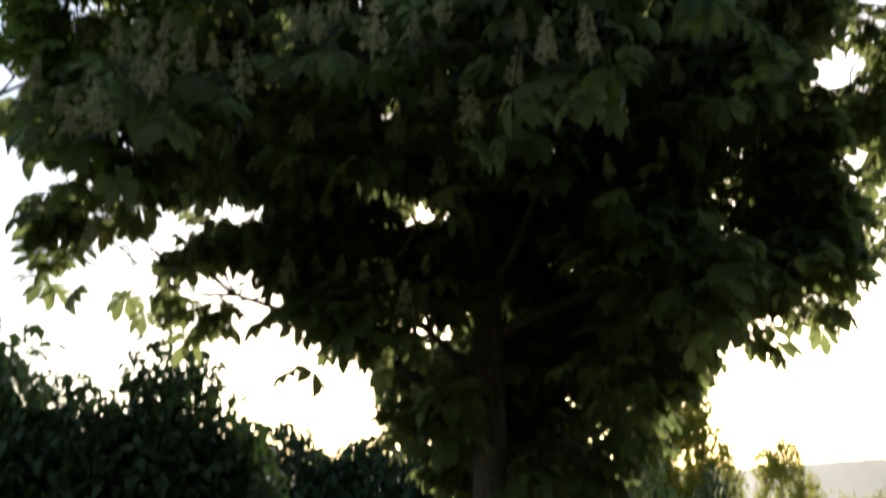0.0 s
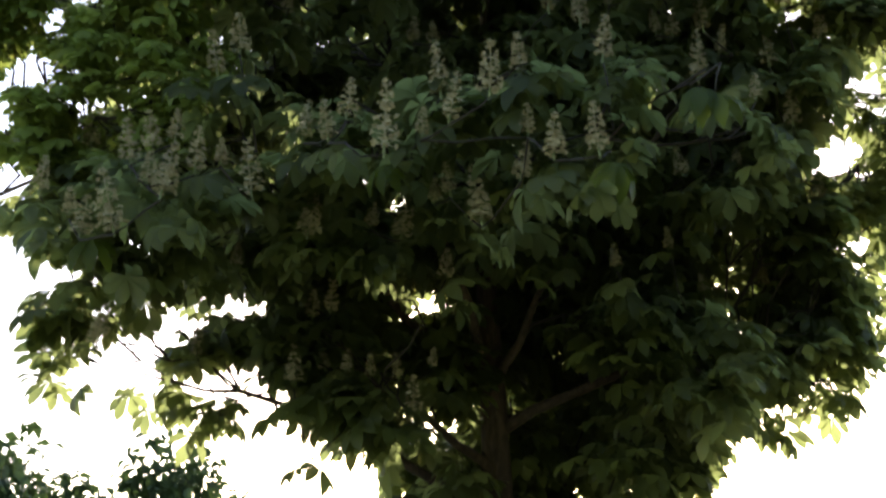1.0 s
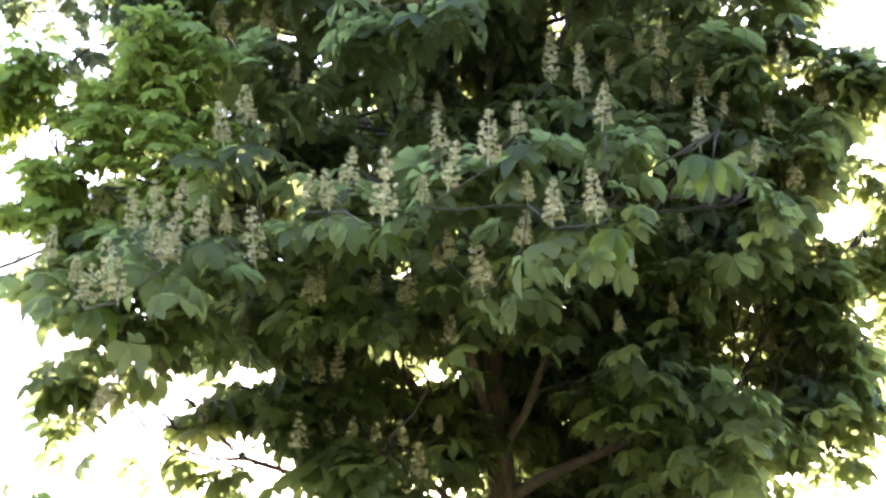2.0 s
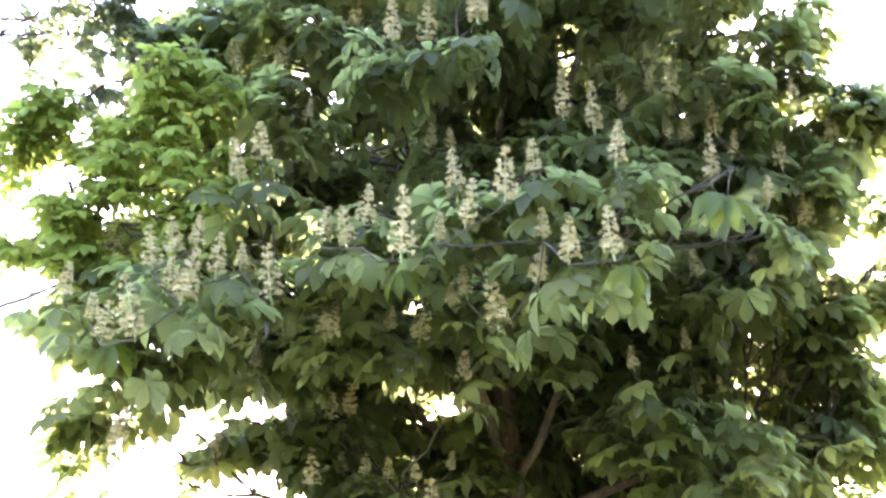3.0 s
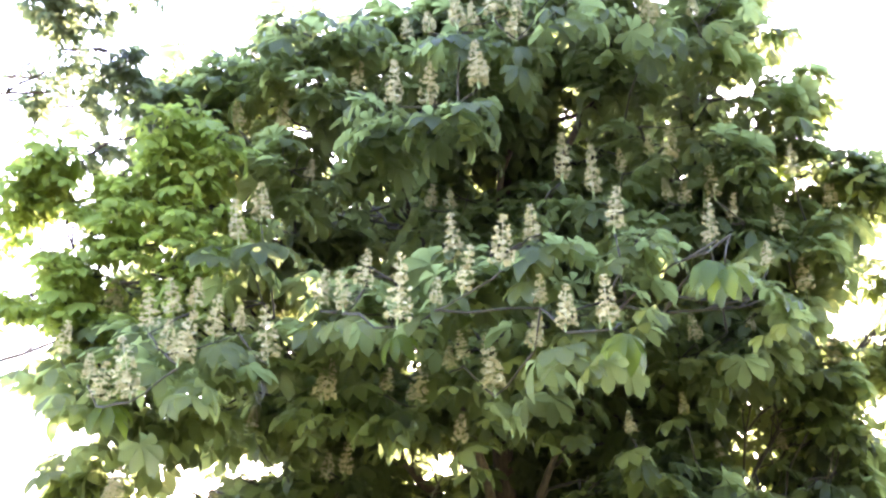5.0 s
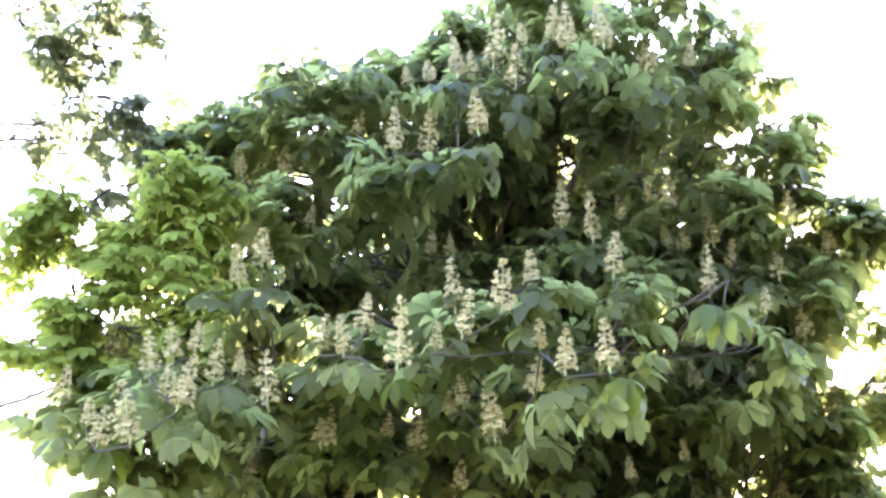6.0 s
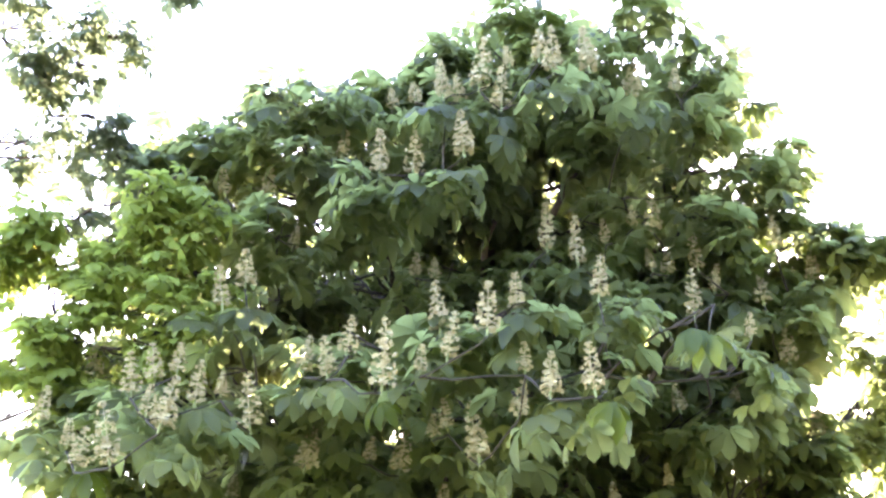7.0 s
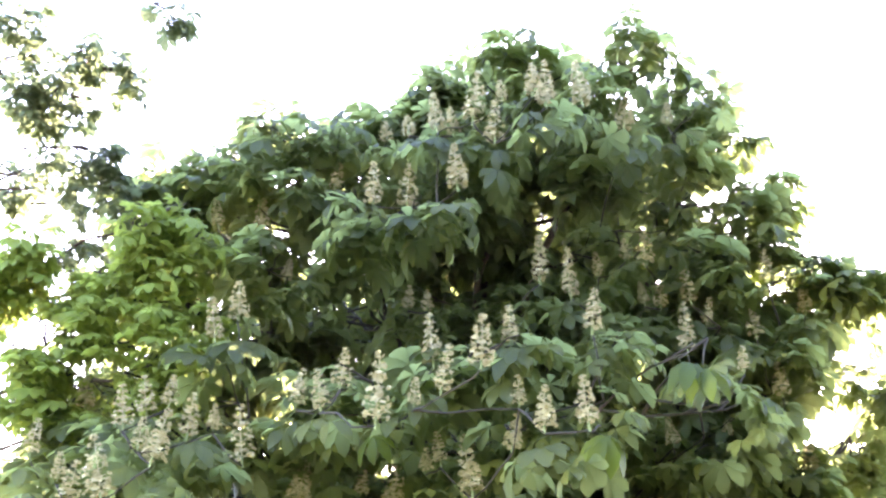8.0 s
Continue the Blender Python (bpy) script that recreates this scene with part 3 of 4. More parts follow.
NEIGHBOUR_HIGH = [
    (-2.24, 4.71, 5.65, 0.16, 0.10),
    (-2.17, 4.84, 5.53, 0.11, 0.10),
    (-2.29, 4.85, 5.45, 0.08, 0.11),
    (-2.13, 4.95, 5.41, 0.11, 0.04),
    (-1.98, 4.97, 5.47, 0.07, 0.04),
    (-2.20, 4.97, 5.34, 0.03, 0.05),
    (-1.85, 4.76, 5.63, 0.11, 0.07),
    (-1.74, 4.85, 5.56, 0.08, 0.03),
    (-1.92, 4.75, 5.61, 0.04, 0.06),
    (-1.97, 5.23, 5.30, 0.15, 0.06),
    (-1.86, 5.32, 5.22, 0.10, 0.08),
]
NEIGHBOUR_HIGH += [
    (-1.80, 5.41, 5.12, 0.05, 0.07),
    (-2.10, 5.20, 5.26, 0.07, 0.04),
    (-2.32, 5.28, 5.20, 0.12, 0.04),
    (-2.38, 5.33, 5.08, 0.04, 0.05),
    (-2.37, 5.66, 4.76, 0.12, 0.10),
    (-2.21, 5.62, 4.92, 0.05, 0.03),
    (-2.05, 5.67, 4.95, 0.10, 0.03),
    (-2.26, 4.51, 5.70, 0.10, 0.06),
    (-1.37, 4.31, 5.54, 0.08, 0.03),
    (-2.05, 5.35, 5.07, 0.05, 0.03),
]
BLOSSOM_TOP = [
    (-0.03, 5.13, 5.39, 0.24),
    (0.17, 5.17, 5.49, 0.32),
    (0.29, 5.16, 5.34, 0.26),
    (0.06, 5.22, 5.43, 0.17),
    (0.51, 5.15, 5.66, 0.21),
    (0.58, 5.10, 5.55, 0.27),
    (0.79, 5.16, 5.61, 0.31),
    (1.06, 5.37, 5.60, 0.22),
    (1.34, 5.48, 5.70, 0.15),
    (-0.19, 5.30, 5.49, 0.14),
    (-0.32, 5.40, 5.51, 0.12),
    (0.34, 5.18, 5.64, 0.14),
]
BLOSSOM_MIDDLE = [
    (-0.37, 5.19, 4.94, 0.27),
    (-0.19, 5.20, 4.94, 0.24),
    (-0.61, 5.47, 5.21, 0.17),
    (-1.01, 5.46, 4.95, 0.19),
    (-1.24, 5.42, 4.93, 0.17),
    (-1.01, 5.07, 4.19, 0.19),
    (-1.10, 5.01, 4.04, 0.21),
    (-0.66, 4.83, 3.62, 0.17),
    (-0.43, 4.45, 3.56, 0.16),
    (-0.50, 4.38, 3.43, 0.16),
    (-0.26, 4.19, 3.30, 0.27),
    (-0.12, 4.59, 3.53, 0.12),
    (-0.86, 5.54, 4.65, 0.14),
    (-0.19, 5.83, 4.64, 0.13),
    (-0.08, 5.84, 4.64, 0.12),
    (0.08, 4.98, 4.92, 0.25),
    (-0.04, 4.79, 3.82, 0.24),
    (-0.00, 4.38, 3.51, 0.19),
    (0.16, 4.29, 3.59, 0.21),
    (0.32, 4.83, 3.95, 0.18),
]
BLOSSOM_RIGHT = [
    (0.55, 5.56, 4.68, 0.27),
    (0.72, 5.59, 4.60, 0.29),
    (0.94, 5.95, 4.93, 0.14),
    (0.73, 4.95, 4.07, 0.22),
    (1.23, 5.96, 5.02, 0.22),
    (1.11, 5.97, 5.05, 0.13),
    (1.21, 5.99, 4.76, 0.14),
    (1.30, 5.98, 4.74, 0.15),
    (1.47, 5.94, 4.75, 0.23),
    (1.36, 5.71, 4.33, 0.27),
    (1.56, 5.98, 4.62, 0.16),
    (1.89, 5.79, 4.81, 0.18),
    (2.18, 6.07, 4.75, 0.20),
    (1.83, 5.95, 4.53, 0.19),
    (1.63, 5.61, 4.16, 0.14),
    (1.96, 6.05, 4.21, 0.19),
    (0.34, 4.67, 3.57, 0.13),
    (0.43, 4.47, 3.38, 0.19),
    (0.60, 4.35, 3.35, 0.22),
]
BLOSSOM_LEFT = [
    (-1.19, 4.65, 3.55, 0.13),
    (-1.35, 4.55, 3.41, 0.17),
    (-1.33, 4.82, 3.58, 0.16),
    (-1.26, 4.51, 3.30, 0.13),
    (-1.18, 4.45, 3.22, 0.22),
    (-1.09, 4.62, 3.39, 0.19),
    (-1.04, 4.91, 3.54, 0.11),
    (-0.89, 4.89, 3.38, 0.24),
    (-1.37, 4.45, 3.07, 0.25),
    (-1.55, 4.60, 3.10, 0.16),
    (-1.62, 4.65, 3.21, 0.12),
    (-1.86, 4.94, 3.42, 0.17),
    (-1.82, 5.45, 3.87, 0.15),
    (-0.68, 5.26, 3.31, 0.23),
    (-0.39, 5.47, 3.42, 0.11),
    (-0.24, 5.49, 3.37, 0.19),
    (-1.12, 5.82, 3.33, 0.11),
    (-0.65, 6.14, 3.16, 0.20),
    (-0.75, 6.14, 3.13, 0.14),
    (-1.73, 5.48, 2.83, 0.13),
]
BLOSSOM_CENTRE = [
    (-1.39, 6.28, 2.94, 0.14),
    (0.31, 4.74, 3.39, 0.16),
    (0.14, 4.91, 3.24, 0.26),
    (-0.00, 4.96, 3.40, 0.14),
    (-0.07, 5.06, 3.40, 0.10),
    (-0.02, 5.65, 3.21, 0.14),
    (1.30, 6.02, 3.89, 0.15),
    (0.88, 5.86, 3.31, 0.11),
    (1.23, 6.17, 3.51, 0.12),
    (1.64, 6.12, 3.99, 0.09),
    (2.26, 6.61, 3.95, 0.20),
    (1.48, 6.48, 3.34, 0.10),
    (1.94, 6.86, 3.48, 0.14),
]
BLOSSOM_LOW = [
    (-0.82, 5.98, 2.73, 0.19),
    (-0.67, 6.08, 2.82, 0.11),
    (-0.56, 6.09, 2.81, 0.12),
    (-0.43, 6.11, 2.79, 0.12),
    (-0.28, 6.12, 2.77, 0.14),
    (-0.20, 6.06, 2.58, 0.19),
    (-0.10, 6.21, 2.86, 0.10),
    (-1.75, 5.62, 2.91, 0.16),
    (-1.39, 6.23, 2.99, 0.13),
]


class Tree:
    """A tree: trunk and limbs as tapered tubes, branches to each cluster, shoots with leaves."""

    def __init__(self, name, base, trunk_points, trunk_radii, label, leaf_mat, leaf_length):
        self.root = tagged(new(name), label, "tree")
        self.root.location = base
        self.base = np.array(base, float)
        self.leaf_mat, self.kinds = leaf_mat, leaf_kinds(leaf_length)
        self.skeleton, self.shoots, self.leaves = [], [], []
        self.twigs = Shape()
        self.clear, self.inner = False, 0.82
        self.most = (6, 10)            # leaves on a shoot
        s = Shape()
        s.tube([np.array(p) - self.base for p in trunk_points], trunk_radii, 12)
        part("trunk", s.mesh("trunk", BARK), self.root)
        for p, r in zip(trunk_points, trunk_radii):
            self.skeleton.append((np.array(p, float), r))

    def limb(self, start, end, r0, r1, sag=0.06):
        p = bend(start, end, sag, 8, 0.02)
        rad = np.linspace(r0, 0.6 * r1, 8)
        s = Shape()
        s.tube(p - self.base, rad, 8)
        part("limb", s.mesh("limb", BARK), self.root)
        for q, r in zip(p[1:], rad[1:]):
            self.skeleton.append((q, r))

    def join(self, point):
        """Where a branch to this point leaves the limbs: near it, lower and further in."""
        def reach(p):
            return math.hypot(p[0] - self.base[0], p[1] - self.base[1])
        far = reach(point)
        best = min(self.skeleton, key=lambda s: np.linalg.norm(point - s[0]) + 1.2 * max(0, s[0][2] - point[2] + 0.1) + 9 * max(0, reach(s[0]) - self.inner * far))
        return best

    def cluster(self, x, y, z, w, h, density=1.0, least=2):
        global rng
        rng = np.random.default_rng(int(abs(x) * 1000) + 31 * int(abs(y) * 1000) + 977 * int(abs(z) * 1000))
        centre = np.array([x, y, z])
        a, r = self.join(centre)
        steps = bend(a, centre, 0.06, 5, 0.07)
        r0 = min(r * 0.6, 0.013)
        self.twigs.tube(steps - self.base, np.linspace(r0, 0.006, 5), 5)
        self.skeleton += [(steps[2], 0.014), (steps[3], 0.012)]
        n = max(least, int(round(density * (2 + 42 * w * h + 6 * (w + h)))))
        for _ in range(n):
            d = rng.normal(0, 1, 3)
            d /= np.linalg.norm(d)
            d *= rng.uniform(0.35, 1.0) ** 0.5
            tip = centre + d * np.array([w, 0.8 * w + 0.05, h])
            self.shoot(tip, steps[3])

    def shoot(self, tip, source, count=0, thick=0.004, low=-0.15, high=0.8):
        tip, source = np.array(tip, float), np.array(source, float)
        out_dir = tip - np.array([self.base[0], self.base[1], tip[2]])
        out_dir /= max(0.2, np.linalg.norm(out_dir))
        path = bend(source, tip, -0.05, 4, 0.03)
        kept = []
        for k, turn, place in shoot_leaves(tip, out_dir, count or int(rng.integers(*self.most)), low, high):
            middle = np.array(turn) @ self.kinds[k][0][4:].mean(axis=0) + place
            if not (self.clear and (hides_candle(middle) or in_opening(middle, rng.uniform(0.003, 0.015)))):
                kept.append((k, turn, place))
        self.leaves += kept
        if len(kept) > 1 or count:
            self.twigs.tube(path - self.base, [0.006, 0.005, thick, thick], 4)
        self.shoots.append(tip)

    def finish(self, single, crown_label):
        """Joins the leaves to one crown, with those of the near side as leaves of their own."""
        order = sorted(range(len(self.leaves)), key=lambda i: self.leaves[i][2][1])
        meshes = []
        for v, t, uv in self.kinds:
            s = Shape()
            s.add(v, t, uv)
            meshes.append(s.mesh("leaf", self.leaf_mat))
        rest = Shape()
        for i in order[single:]:
            k, turn, place = self.leaves[i]
            v, t, uv = self.kinds[k]
            size = rng.uniform(0.75, 1.15)
            rest.add((v * size) @ np.array(turn).T + place - self.base, t, uv)
        crown = part("crown", rest.mesh("crown", self.leaf_mat), self.root, crown_label)
        tagged(crown, kind="stuff")
        for i in order[:single]:
            k, turn, place = self.leaves[i]
            m = turn.to_4x4()
            m.translation = Vector(place - self.base)
            part("leaf", meshes[k], crown, at=m @ Matrix.Scale(float(rng.uniform(0.8, 1.15)), 4))
        tw = part("fine_branching", self.twigs.mesh("fine_branching", TWIG), self.root)
        tagged(tw, kind="stuff")
        return crown


# the crown's outline: height, and its reach to both sides of the trunk
PROFILE_Z = [1.7, 2.1, 2.45, 2.73, 2.99, 3.24, 3.54, 3.85, 4.6, 4.9, 5.66, 6.1, 6.5, 6.98, 7.43]
PROFILE_LEFT = [0.25, 0.1, -0.3, -0.7, -0.9, -1.0, -1.8, -1.9, -1.9, -1.2, -0.9, -0.8, -0.6, -0.35, -0.1]
PROFILE_RIGHT = [0.65, 0.9, 1.1, 1.5, 2.0, 2.3, 2.5, 2.5, 2.5, 2.65, 2.4, 2.15, 2.0, 1.9, 1.6]
FRONT_LEAVES = [  # x, y, z, droop, heading, size
    (0.67, 4.50, 3.40, 0.95, -70, 0.8),
    (1.07, 4.71, 3.80, 0.5, -60, 0.85),
    (1.18, 4.70, 3.77, 0.6, -100, 0.8),
    (-0.28, 4.78, 3.48, 0.7, -110, 0.65),
    (-1.65, 5.09, 3.26, 0.6, -80, 0.80),
]
CANDLES = np.array([row[:3] for row in BLOSSOM_TOP + BLOSSOM_MIDDLE + BLOSSOM_RIGHT + BLOSSOM_LEFT + BLOSSOM_CENTRE + BLOSSOM_LOW] + [(x, y - 0.08, z - 0.17) for x, y, z, *_ in FRONT_LEAVES])


VIEWPOINT = np.array([0.0, 0.0, 1.6])       # the camera's standpoint, from which the candles are kept in view
TO_VIEWPOINT = (VIEWPOINT - CANDLES) / np.linalg.norm(VIEWPOINT - CANDLES, axis=1)[:, None]

# sky gaps fitted to the camera's view: side slope, upward slope, half sizes
OPENINGS = np.array([
    (0.107, 0.621, 0.010, 0.008),
    (0.275, 0.647, 0.013, 0.009),
    (-0.017, 0.258, 0.012, 0.009),
    (-0.244, 0.243, 0.023, 0.007),
    (-0.189, 0.258, 0.025, 0.005),
    (-0.268, 0.229, 0.020, 0.007),
    (-0.295, 0.196, 0.045, 0.010),
    (-0.200, 0.192, 0.025, 0.005),
    (-0.077, 0.461, 0.004, 0.004),
    (-0.044, 0.350, 0.005, 0.008),
    (0.359, 0.407, 0.016, 0.014),
    (0.392, 0.471, 0.016, 0.006),
    (0.370, 0.307, 0.007, 0.019),
    (-0.395, 0.492, 0.020, 0.011),
    (-0.379, 0.545, 0.008, 0.009),
    (-0.425, 0.444, 0.013, 0.010),
    (-0.410, 0.377, 0.026, 0.015),
    (-0.392, 0.286, 0.046, 0.018),
])


def in_opening(p, margin):
    """Whether a leaf at p would close one of the gaps."""
    rel = p - VIEWPOINT
    u, w = rel[0] / rel[1], rel[2] / rel[1]
    return bool(np.any(((u - OPENINGS[:, 0]) / (OPENINGS[:, 2] + margin)) ** 2 + ((w - OPENINGS[:, 1]) / (OPENINGS[:, 3] + margin)) ** 2 < 1))


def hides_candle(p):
    """Whether a leaf at p would hide a candle from the camera."""
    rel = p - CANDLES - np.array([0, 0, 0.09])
    along = np.sum(rel * TO_VIEWPOINT, axis=1)
    off = np.linalg.norm(rel - along[:, None] * TO_VIEWPOINT, axis=1)
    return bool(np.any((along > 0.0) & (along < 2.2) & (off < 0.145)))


def make_chestnut():
    global rng
    base = (0.28, 7.1, 0.0)
    trunk = [(0.28, 7.1, -0.1), (0.28, 7.1, 0.15), (0.27, 7.1, 0.8), (0.29, 7.11, 1.8), (0.27, 7.1, 2.9), (0.24, 7.12, 3.6), (0.2, 7.1, 4.4), (0.26, 7.05, 5.2), (0.4, 7.0, 6.0)]
    tree = Tree("horse_chestnut_tree", base, trunk, [0.2, 0.15, 0.125, 0.11, 0.08, 0.066, 0.055, 0.042, 0.025], "young horse chestnut in full leaf with cream flower candles", LEAF, 0.145)
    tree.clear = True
    for height, end, r0, r1 in BOUGHS:
        k = int(np.argmin([abs(p[2] - height) for p in trunk]))
        start = (trunk[k][0], trunk[k][1], height)
        tree.limb(start, end, r0, r1)
    for rows, dens in ((CROWN_TOP, 1.0), (CROWN_CREST, 1.0), (CROWN_SHOULDER, 0.6), (CROWN_SIDES, 0.6), (CROWN_EDGE, 0.6), (CROWN_FILL, 0.6), (CROWN_MIDDLE, 1.0), (CROWN_FRONT, 1.0), (CROWN_LEFT, 1.0), (CROWN_SKIRT_LEFT, 1.1), (CROWN_SKIRT_LOW, 1.0), (CROWN_SKIRT_RIGHT, 1.0), (CROWN_BACK, 0.8), (CROWN_FAR_RIGHT, 0.8)):
        for row in rows:
            tree.cluster(*row, density=dens)
    scatter = np.random.default_rng(11)
    for i in range(330):
        y = scatter.uniform(6.05, 8.3) if i < 250 else scatter.uniform(7.1, 8.4)
        z = scatter.uniform(1.9, 7.25)
        lo, hi = np.interp(z, PROFILE_Z, PROFILE_LEFT), np.interp(z, PROFILE_Z, PROFILE_RIGHT)
        shrink = math.sqrt(1 - ((y - 7.1) / 1.75) ** 2)
        x = (lo + hi) / 2 + (hi - lo) / 2 * shrink * scatter.uniform(-0.92, 0.92)
        near = min(1.0, y / 7.1)
        if y < 7.3 and math.hypot((x - 0.78) / 0.42, (z - 6.1) / 0.36) < 1:
            continue                   # left out, so the camera sees sky under the top limb
        if z < 3.75 and y < 7.2 and abs(x - 0.35) < 0.8:
            continue                   # left out, so the camera sees the trunk's fork
        tree.cluster(x * near, y, 1.6 + (z - 1.6) * near, 0.26, 0.2)
    for spot, way in zip(CANDLES, TO_VIEWPOINT):  # foliage set behind each candle on the camera's sight line
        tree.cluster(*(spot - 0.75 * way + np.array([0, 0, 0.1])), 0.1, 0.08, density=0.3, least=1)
    for x, y, z, count in LONE_SHOOTS:
        tip = np.array([x, y, z])
        tree.shoot(tip, min(tree.shoots, key=lambda s: np.linalg.norm(s - tip) + 2 * max(0, tip[2] - s[2])), count, low=0.3, high=0.6)
    kinds = [panicle(0.22, 0.04 + 0.004 * i, 7 + i % 3) for i in range(5)]
    for rows in (BLOSSOM_TOP, BLOSSOM_MIDDLE, BLOSSOM_RIGHT, BLOSSOM_LEFT, BLOSSOM_CENTRE, BLOSSOM_LOW):
        for x, y, z, h in rows:
            rng = np.random.default_rng(int(abs(x) * 1000) + 31 * int(z * 1000))
            foot = np.array([x, y, z - 0.15])
            source = min(tree.shoots, key=lambda s: np.linalg.norm(s - foot) + 0.8 * max(0, s[2] - foot[2]) + 1.0 * max(0, foot[1] - s[1]))
            tree.shoot((x, y, z - 0.03), source, 6, low=0.15, high=0.95)
            bloom, axis = kinds[int(rng.integers(0, 5))]
            m = pose(x - base[0], y - base[1], z, rng.normal(0, 5), rng.normal(0, 6), rng.uniform(0, 360)) @ Matrix.Diagonal((min(1.0, 0.27 + h / 0.32), min(1.0, 0.27 + h / 0.32), h / 0.22, 1))
            candle = part("flower_candle", bloom, tree.root, "upright cream flower candle", m)
            part("stalk", axis, candle)
    for x, y, z, *_ in FRONT_LEAVES:
        foot = np.array([x, y, z])
        tree.twigs.tube(bend(min(tree.shoots, key=lambda s: np.linalg.norm(s - foot)), foot, 0.02, 4) - tree.base, [0.005, 0.004, 0.004, 0.003], 4)
    crown = tree.finish(300, "dense green palmate leaves")
    # hanging leaves placed to fit the camera's view, with sunlit tone in their colour
    front_leaf = Shape()
    front_leaf.add(*palmate_leaf(7, 0.2, 0.1, 0.95))
    front_leaf = front_leaf.mesh("leaf", LEAF_SUN_THROUGH)
    for x, y, z, droop, heading, size in FRONT_LEAVES:
        m = leaf_frame((math.cos(radians(heading)), math.sin(radians(heading))), droop, 0.1).to_4x4()
        m.translation = Vector((x - base[0], y - base[1], z))
        part("leaf", front_leaf, crown, "yellow-green leaf hanging down", m @ Matrix.Scale(size, 4))


def neighbour(name, base, lean, label, mat, size, boughs, rows, thin_rows, density, fill, most=(6, 10), least=2):
    x, y, _ = base
    trunk = [(x, y, -0.1), (x, y, 0.2), (x + 0.02, y, 1.6), (x, y - 0.02, 3.0), (x + lean, y - 0.1, 4.4), (x + 1.5 * lean, y - 0.1, 5.6), (x + 2 * lean, y - 0.2, 6.6)]
    tree = Tree(name, base, trunk, [0.22, 0.16, 0.14, 0.13, 0.1, 0.06, 0.02], label, mat, size)
    tree.clear, tree.most, tree.inner = True, most, 0.93
    for height, end, r0, r1 in boughs:
        k = int(np.argmin([abs(p[2] - height) for p in trunk]))
        tree.limb((trunk[k][0], trunk[k][1], height), end, r0, r1)
    for row in rows:
        tree.cluster(*row, density=density, least=least)
    for row in thin_rows:
        tree.cluster(*row, density=1.5, least=1)
    for i in range(fill):
        a, z = rng.uniform(0, 6.28), rng.uniform(3.0, 7.2)
        r = 1.2 * math.sqrt(max(0.1, 1 - ((z - 5) / 2.6) ** 2))
        tree.cluster(x - 0.3 + r * math.cos(a), y + 0.1 + r * math.sin(a), z, 0.3, 0.25)
    tree.finish(100, "palmate leaves")


LONE_SHOOTS = [(1.49, 5.32, 5.71, 2), (-0.72, 6.10, 2.33, 2)]  # x, y, z, leaves
BOUGHS = [  # height on the trunk, end, radius at both ends
    (4.4, (1.18, 5.56, 6.10), 0.038, 0.012), (4.4, (0.45, 5.89, 5.99), 0.034, 0.012), (3.6, (-0.77, 5.95, 5.64), 0.038, 0.012),
    (4.4, (1.97, 6.09, 5.27), 0.04, 0.012), (3.6, (2.58, 6.35, 4.91), 0.034, 0.012), (2.9, (-1.39, 5.60, 3.68), 0.034, 0.012),
    (3.6, (0.83, 5.11, 3.79), 0.04, 0.01), (2.9, (-0.22, 5.32, 3.76), 0.04, 0.01), (2.2, (-1.75, 6.40, 2.87), 0.035, 0.01),
    (2.6, (2.12, 6.76, 3.13), 0.04, 0.012), (3.6, (0.84, 7.89, 4.30), 0.034, 0.012), (2.3, (-0.61, 6.22, 2.87), 0.035, 0.012),
    (2.9, (0.74, 6.14, 3.62), 0.034, 0.012), (5.9, (1.77, 5.95, 5.35), 0.022, 0.01),
]
NEIGHBOUR_BOUGHS = [
    (3.9, (-1.25, 5.33, 4.26), 0.035, 0.006), (3.9, (-1.48, 5.20, 4.80), 0.04, 0.005), (3.0, (-1.76, 5.48, 3.85), 0.04, 0.005),
]
HIGH_BOUGHS = [
    (4.4, (-2.09, 5.36, 5.12), 0.045, 0.006), (4.4, (-2.08, 4.81, 5.61), 0.05, 0.006), (5.6, (-1.66, 4.63, 5.69), 0.03, 0.004),
    (4.4, (-1.76, 5.39, 5.16), 0.04, 0.005),
]
make_chestnut()
neighbour("broadleaf_tree", (-4.9, 7.6, 0.0), 0.05, "broadleaf tree with a long bough of small yellow-green leaves", LEAF_BACKLIT_TONE, 0.095, NEIGHBOUR_BOUGHS, NEIGHBOUR_LOW, NEIGHBOUR_OUTER, 1.15, 22)
neighbour("broadleaf_tree", (-5.2, 4.9, 0.0), 0.05, "broadleaf tree with sparse grey-green boughs against the sky", LEAF_GREY, 0.08, HIGH_BOUGHS, NEIGHBOUR_HIGH, [], 1.3, 16, (5, 8), 1)


# ---- shrubs, hedge and small trees beyond ----
def leafy_mass(shape, centre, size, count, length, lumps=0.4):
    """Small leaves through the outer half of a lumpy round mass."""
    v, t, uv = simple_leaf(length)
    centre, size = np.array(centre, float), np.array(size, float)
    for _ in range(count):
        d = rng.normal(0, 1, 3)
        d /= np.linalg.norm(d)
        bump = 1 + lumps * noise.noise(Vector(d * 2.6) + Vector(centre))+ 0.5 * lumps * noise.noise(Vector(d * 7) + Vector(centre))
        p = centre + d * size * bump * rng.uniform(0.3, 1.0) ** 0.4
        if p[2] < 0.03:
            continue
        turn = Euler((rng.normal(0, 0.5), rng.uniform(-0.2, 1.2), rng.uniform(0, 6.28))).to_matrix()
        shape.add(v * rng.uniform(0.7, 1.3) @ np.array(turn).T + p, t, uv)


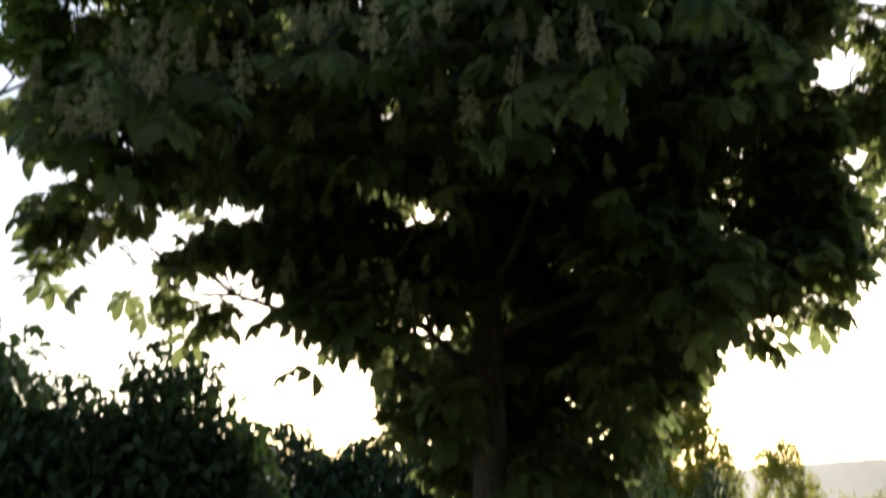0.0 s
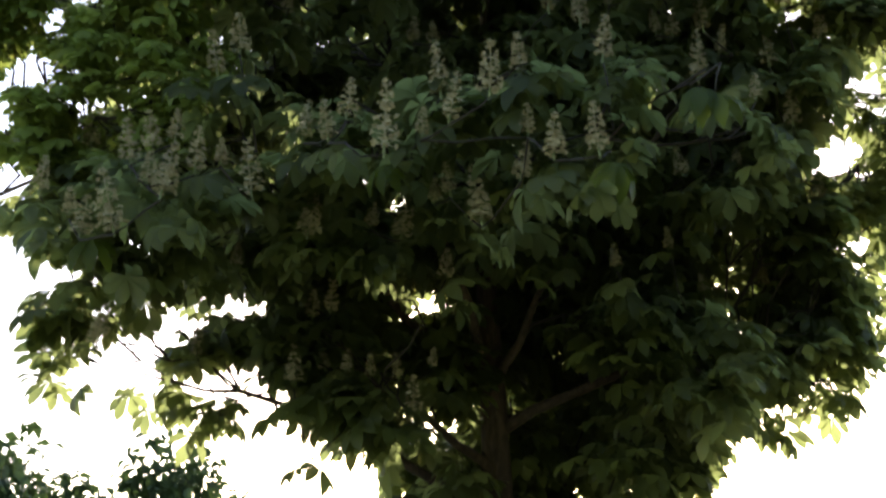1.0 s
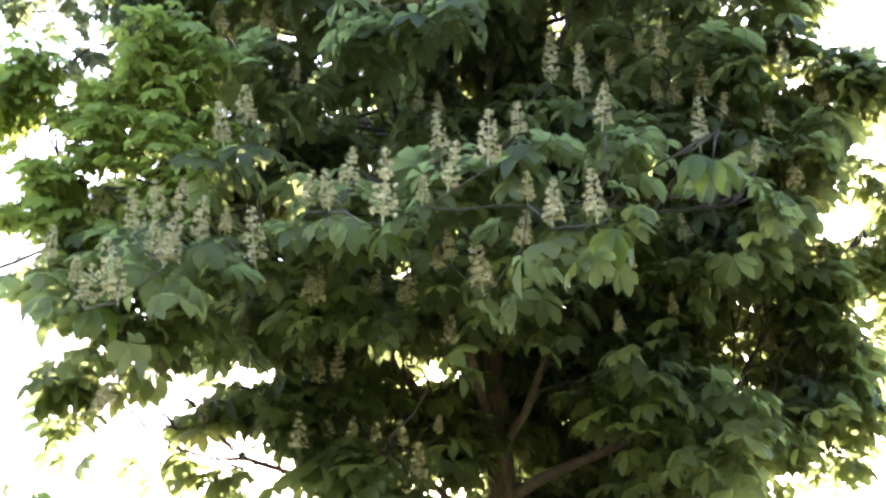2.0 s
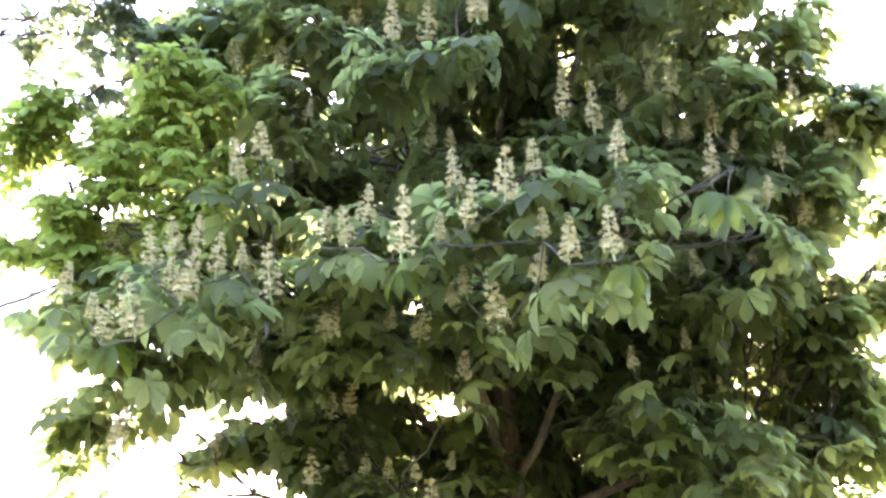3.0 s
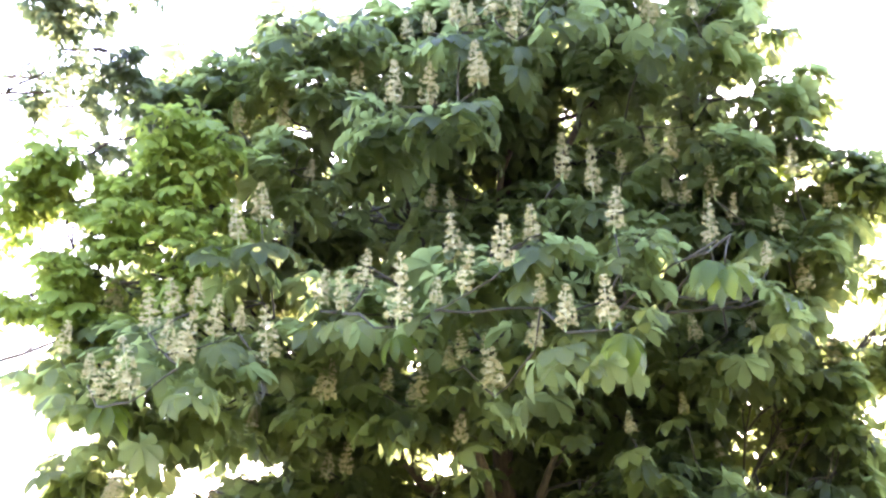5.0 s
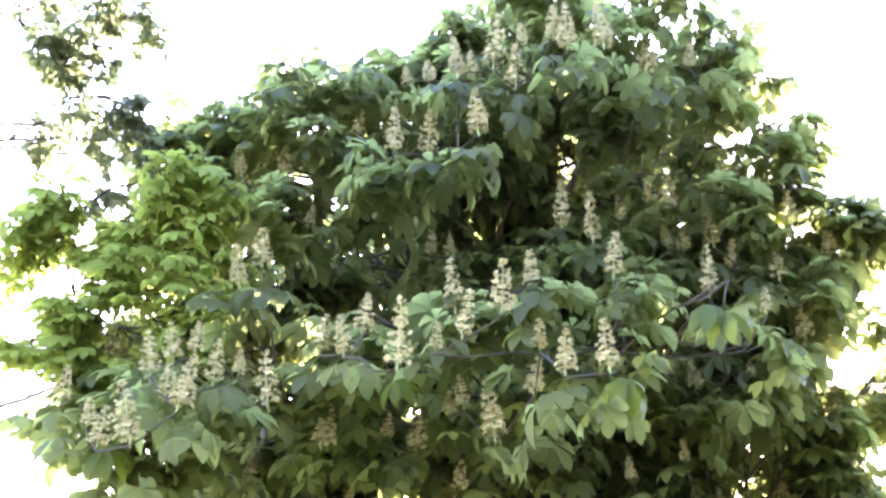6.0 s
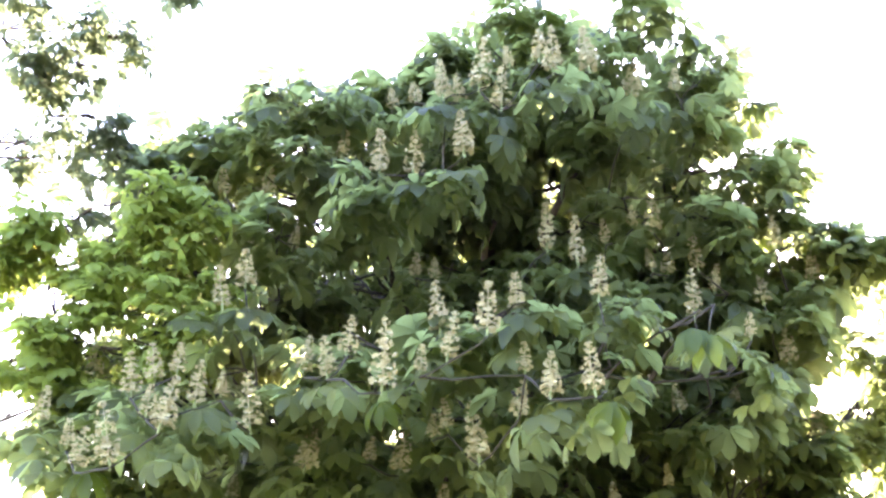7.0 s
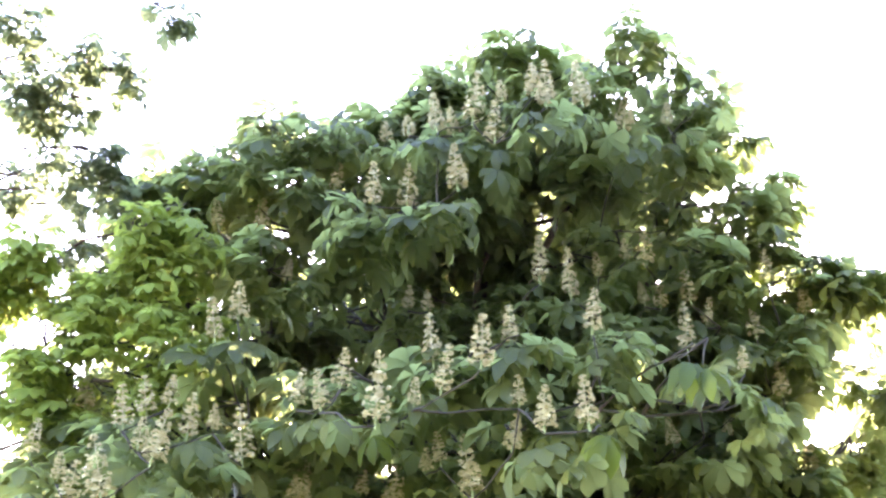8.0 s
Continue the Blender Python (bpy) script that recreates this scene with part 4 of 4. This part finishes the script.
def bush(name, label, category, base, masses, length, mat, stems, stem_radius, lumps=0.4):
    """A shrub or small tree: stems from the ground into its leafy masses."""
    root = tagged(new(name), label, category)
    root.location = base
    leaves = Shape()
    for cx, cy, cz, rx, ry, rz, count in masses:
        leafy_mass(leaves, (cx, cy, cz), (rx, ry, rz), count, length, lumps)
    tagged(part("crown", leaves.mesh("crown", mat), root), kind="stuff")
    for i in range(stems):
        cx, cy, cz, rx, ry, rz, count = masses[i % len(masses)]
        end = np.array([cx + rng.uniform(-0.5, 0.5) * rx, cy + rng.uniform(-0.5, 0.5) * ry, cz + 0.6 * rz])
        p = bend((end[0] * 0.4, end[1] * 0.4, -0.05), end, 0.02, 6, 0.02)
        s = Shape()
        s.tube(p, np.linspace(stem_radius, stem_radius * 0.25, 6), 6)
        part("stem", s.mesh("stem", BARK), root)
    return root


bush("broadleaf_shrub", "dark leafy shrub with a loose uneven top", "shrub", (-2.6, 8.7, 0.0),
     [(-0.9, 0, 1.4, 0.8, 0.9, 1.5, 6500), (-0.1, 0, 1.3, 0.7, 0.9, 1.25, 5500), (0.55, 0.1, 1.35, 0.6, 0.8, 1.4, 5000), (1.0, 0.2, 1.05, 0.45, 0.7, 1.2, 3800), (-2.0, 0.2, 1.4, 1.0, 1.0, 1.5, 5000), (-0.9, 0, 2.8, 0.5, 0.4, 0.3, 110), (0.5, 0, 2.65, 0.4, 0.4, 0.3, 110), (0.9, 0.1, 2.15, 0.35, 0.4, 0.4, 120)], 0.125, LEAF_SHRUB, 9, 0.025, 0.25)
bush("hedge", "tall dark green hedge along the grass", "hedge", (-3.4, 13.2, 0.0),
     [(-3.0, 0, 1.2, 1.3, 0.8, 1.38, 6000), (-1.4, 0, 1.2, 1.3, 0.8, 1.38, 6000), (0.1, 0, 1.2, 1.3, 0.8, 1.36, 8000), (1.5, 0, 1.2, 1.2, 0.8, 1.35, 12000), (2.7, 0.1, 1.2, 1.1, 0.8, 1.3, 12000)], 0.11, LEAF_SHRUB, 15, 0.03, 0.15)
bush("broadleaf_shrub", "open shrub with light breaking through", "shrub", (1.2, 12.4, 0.0),
     [(-0.6, 0, 1.0, 0.5, 0.6, 1.3, 1200), (0.1, 0, 0.9, 0.6, 0.6, 1.1, 1500), (0.8, 0.1, 1.1, 0.6, 0.6, 1.1, 1800)], 0.1, LEAF_SHRUB, 6, 0.02)
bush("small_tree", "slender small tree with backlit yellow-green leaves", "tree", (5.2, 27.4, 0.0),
     [(-0.5, 0, 1.8, 0.8, 0.8, 1.7, 3400), (0.2, 0.1, 2.9, 0.8, 0.7, 1.4, 3910), (0.35, 0, 4.0, 0.7, 0.6, 0.8, 2210), (1.0, 0, 2.0, 0.7, 0.6, 1.6, 3060), (-0.9, 0, 1.8, 0.7, 0.6, 1.5, 2210), (-0.4, 0, 3.4, 0.6, 0.6, 0.9, 1530)], 0.13, LEAF_SUN_TONE, 8, 0.05)
bush("rounded_bush", "small dark rounded bush on the grass", "bush", (5.25, 23.2, 0.0),
     [(0, 0, 1.3, 0.45, 0.42, 1.28, 2800)], 0.08, LEAF_SHRUB, 3, 0.03)
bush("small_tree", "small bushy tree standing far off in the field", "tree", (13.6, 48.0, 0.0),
     [(0, 0, 2.3, 1.1, 1.0, 2.3, 2400), (0.2, 0, 4.0, 0.7, 0.7, 0.9, 500), (-0.7, 0, 3.8, 0.6, 0.6, 0.7, 350), (1.0, 0, 1.9, 0.8, 0.7, 1.7, 800)], 0.2, LEAF_SUN_TONE, 5, 0.06)
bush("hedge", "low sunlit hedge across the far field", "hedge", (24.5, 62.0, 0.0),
     [(-3.6, 0, 1.4, 1.6, 1.0, 1.5, 900), (-1.2, 0.3, 1.5, 1.7, 1.0, 1.7, 1000), (1.2, 0, 1.6, 1.7, 1.0, 1.6, 1000), (3.4, 0.2, 1.5, 1.6, 1.0, 1.8, 900)], 0.24, LEAF_SUN_TONE, 6, 0.05, 0.3)
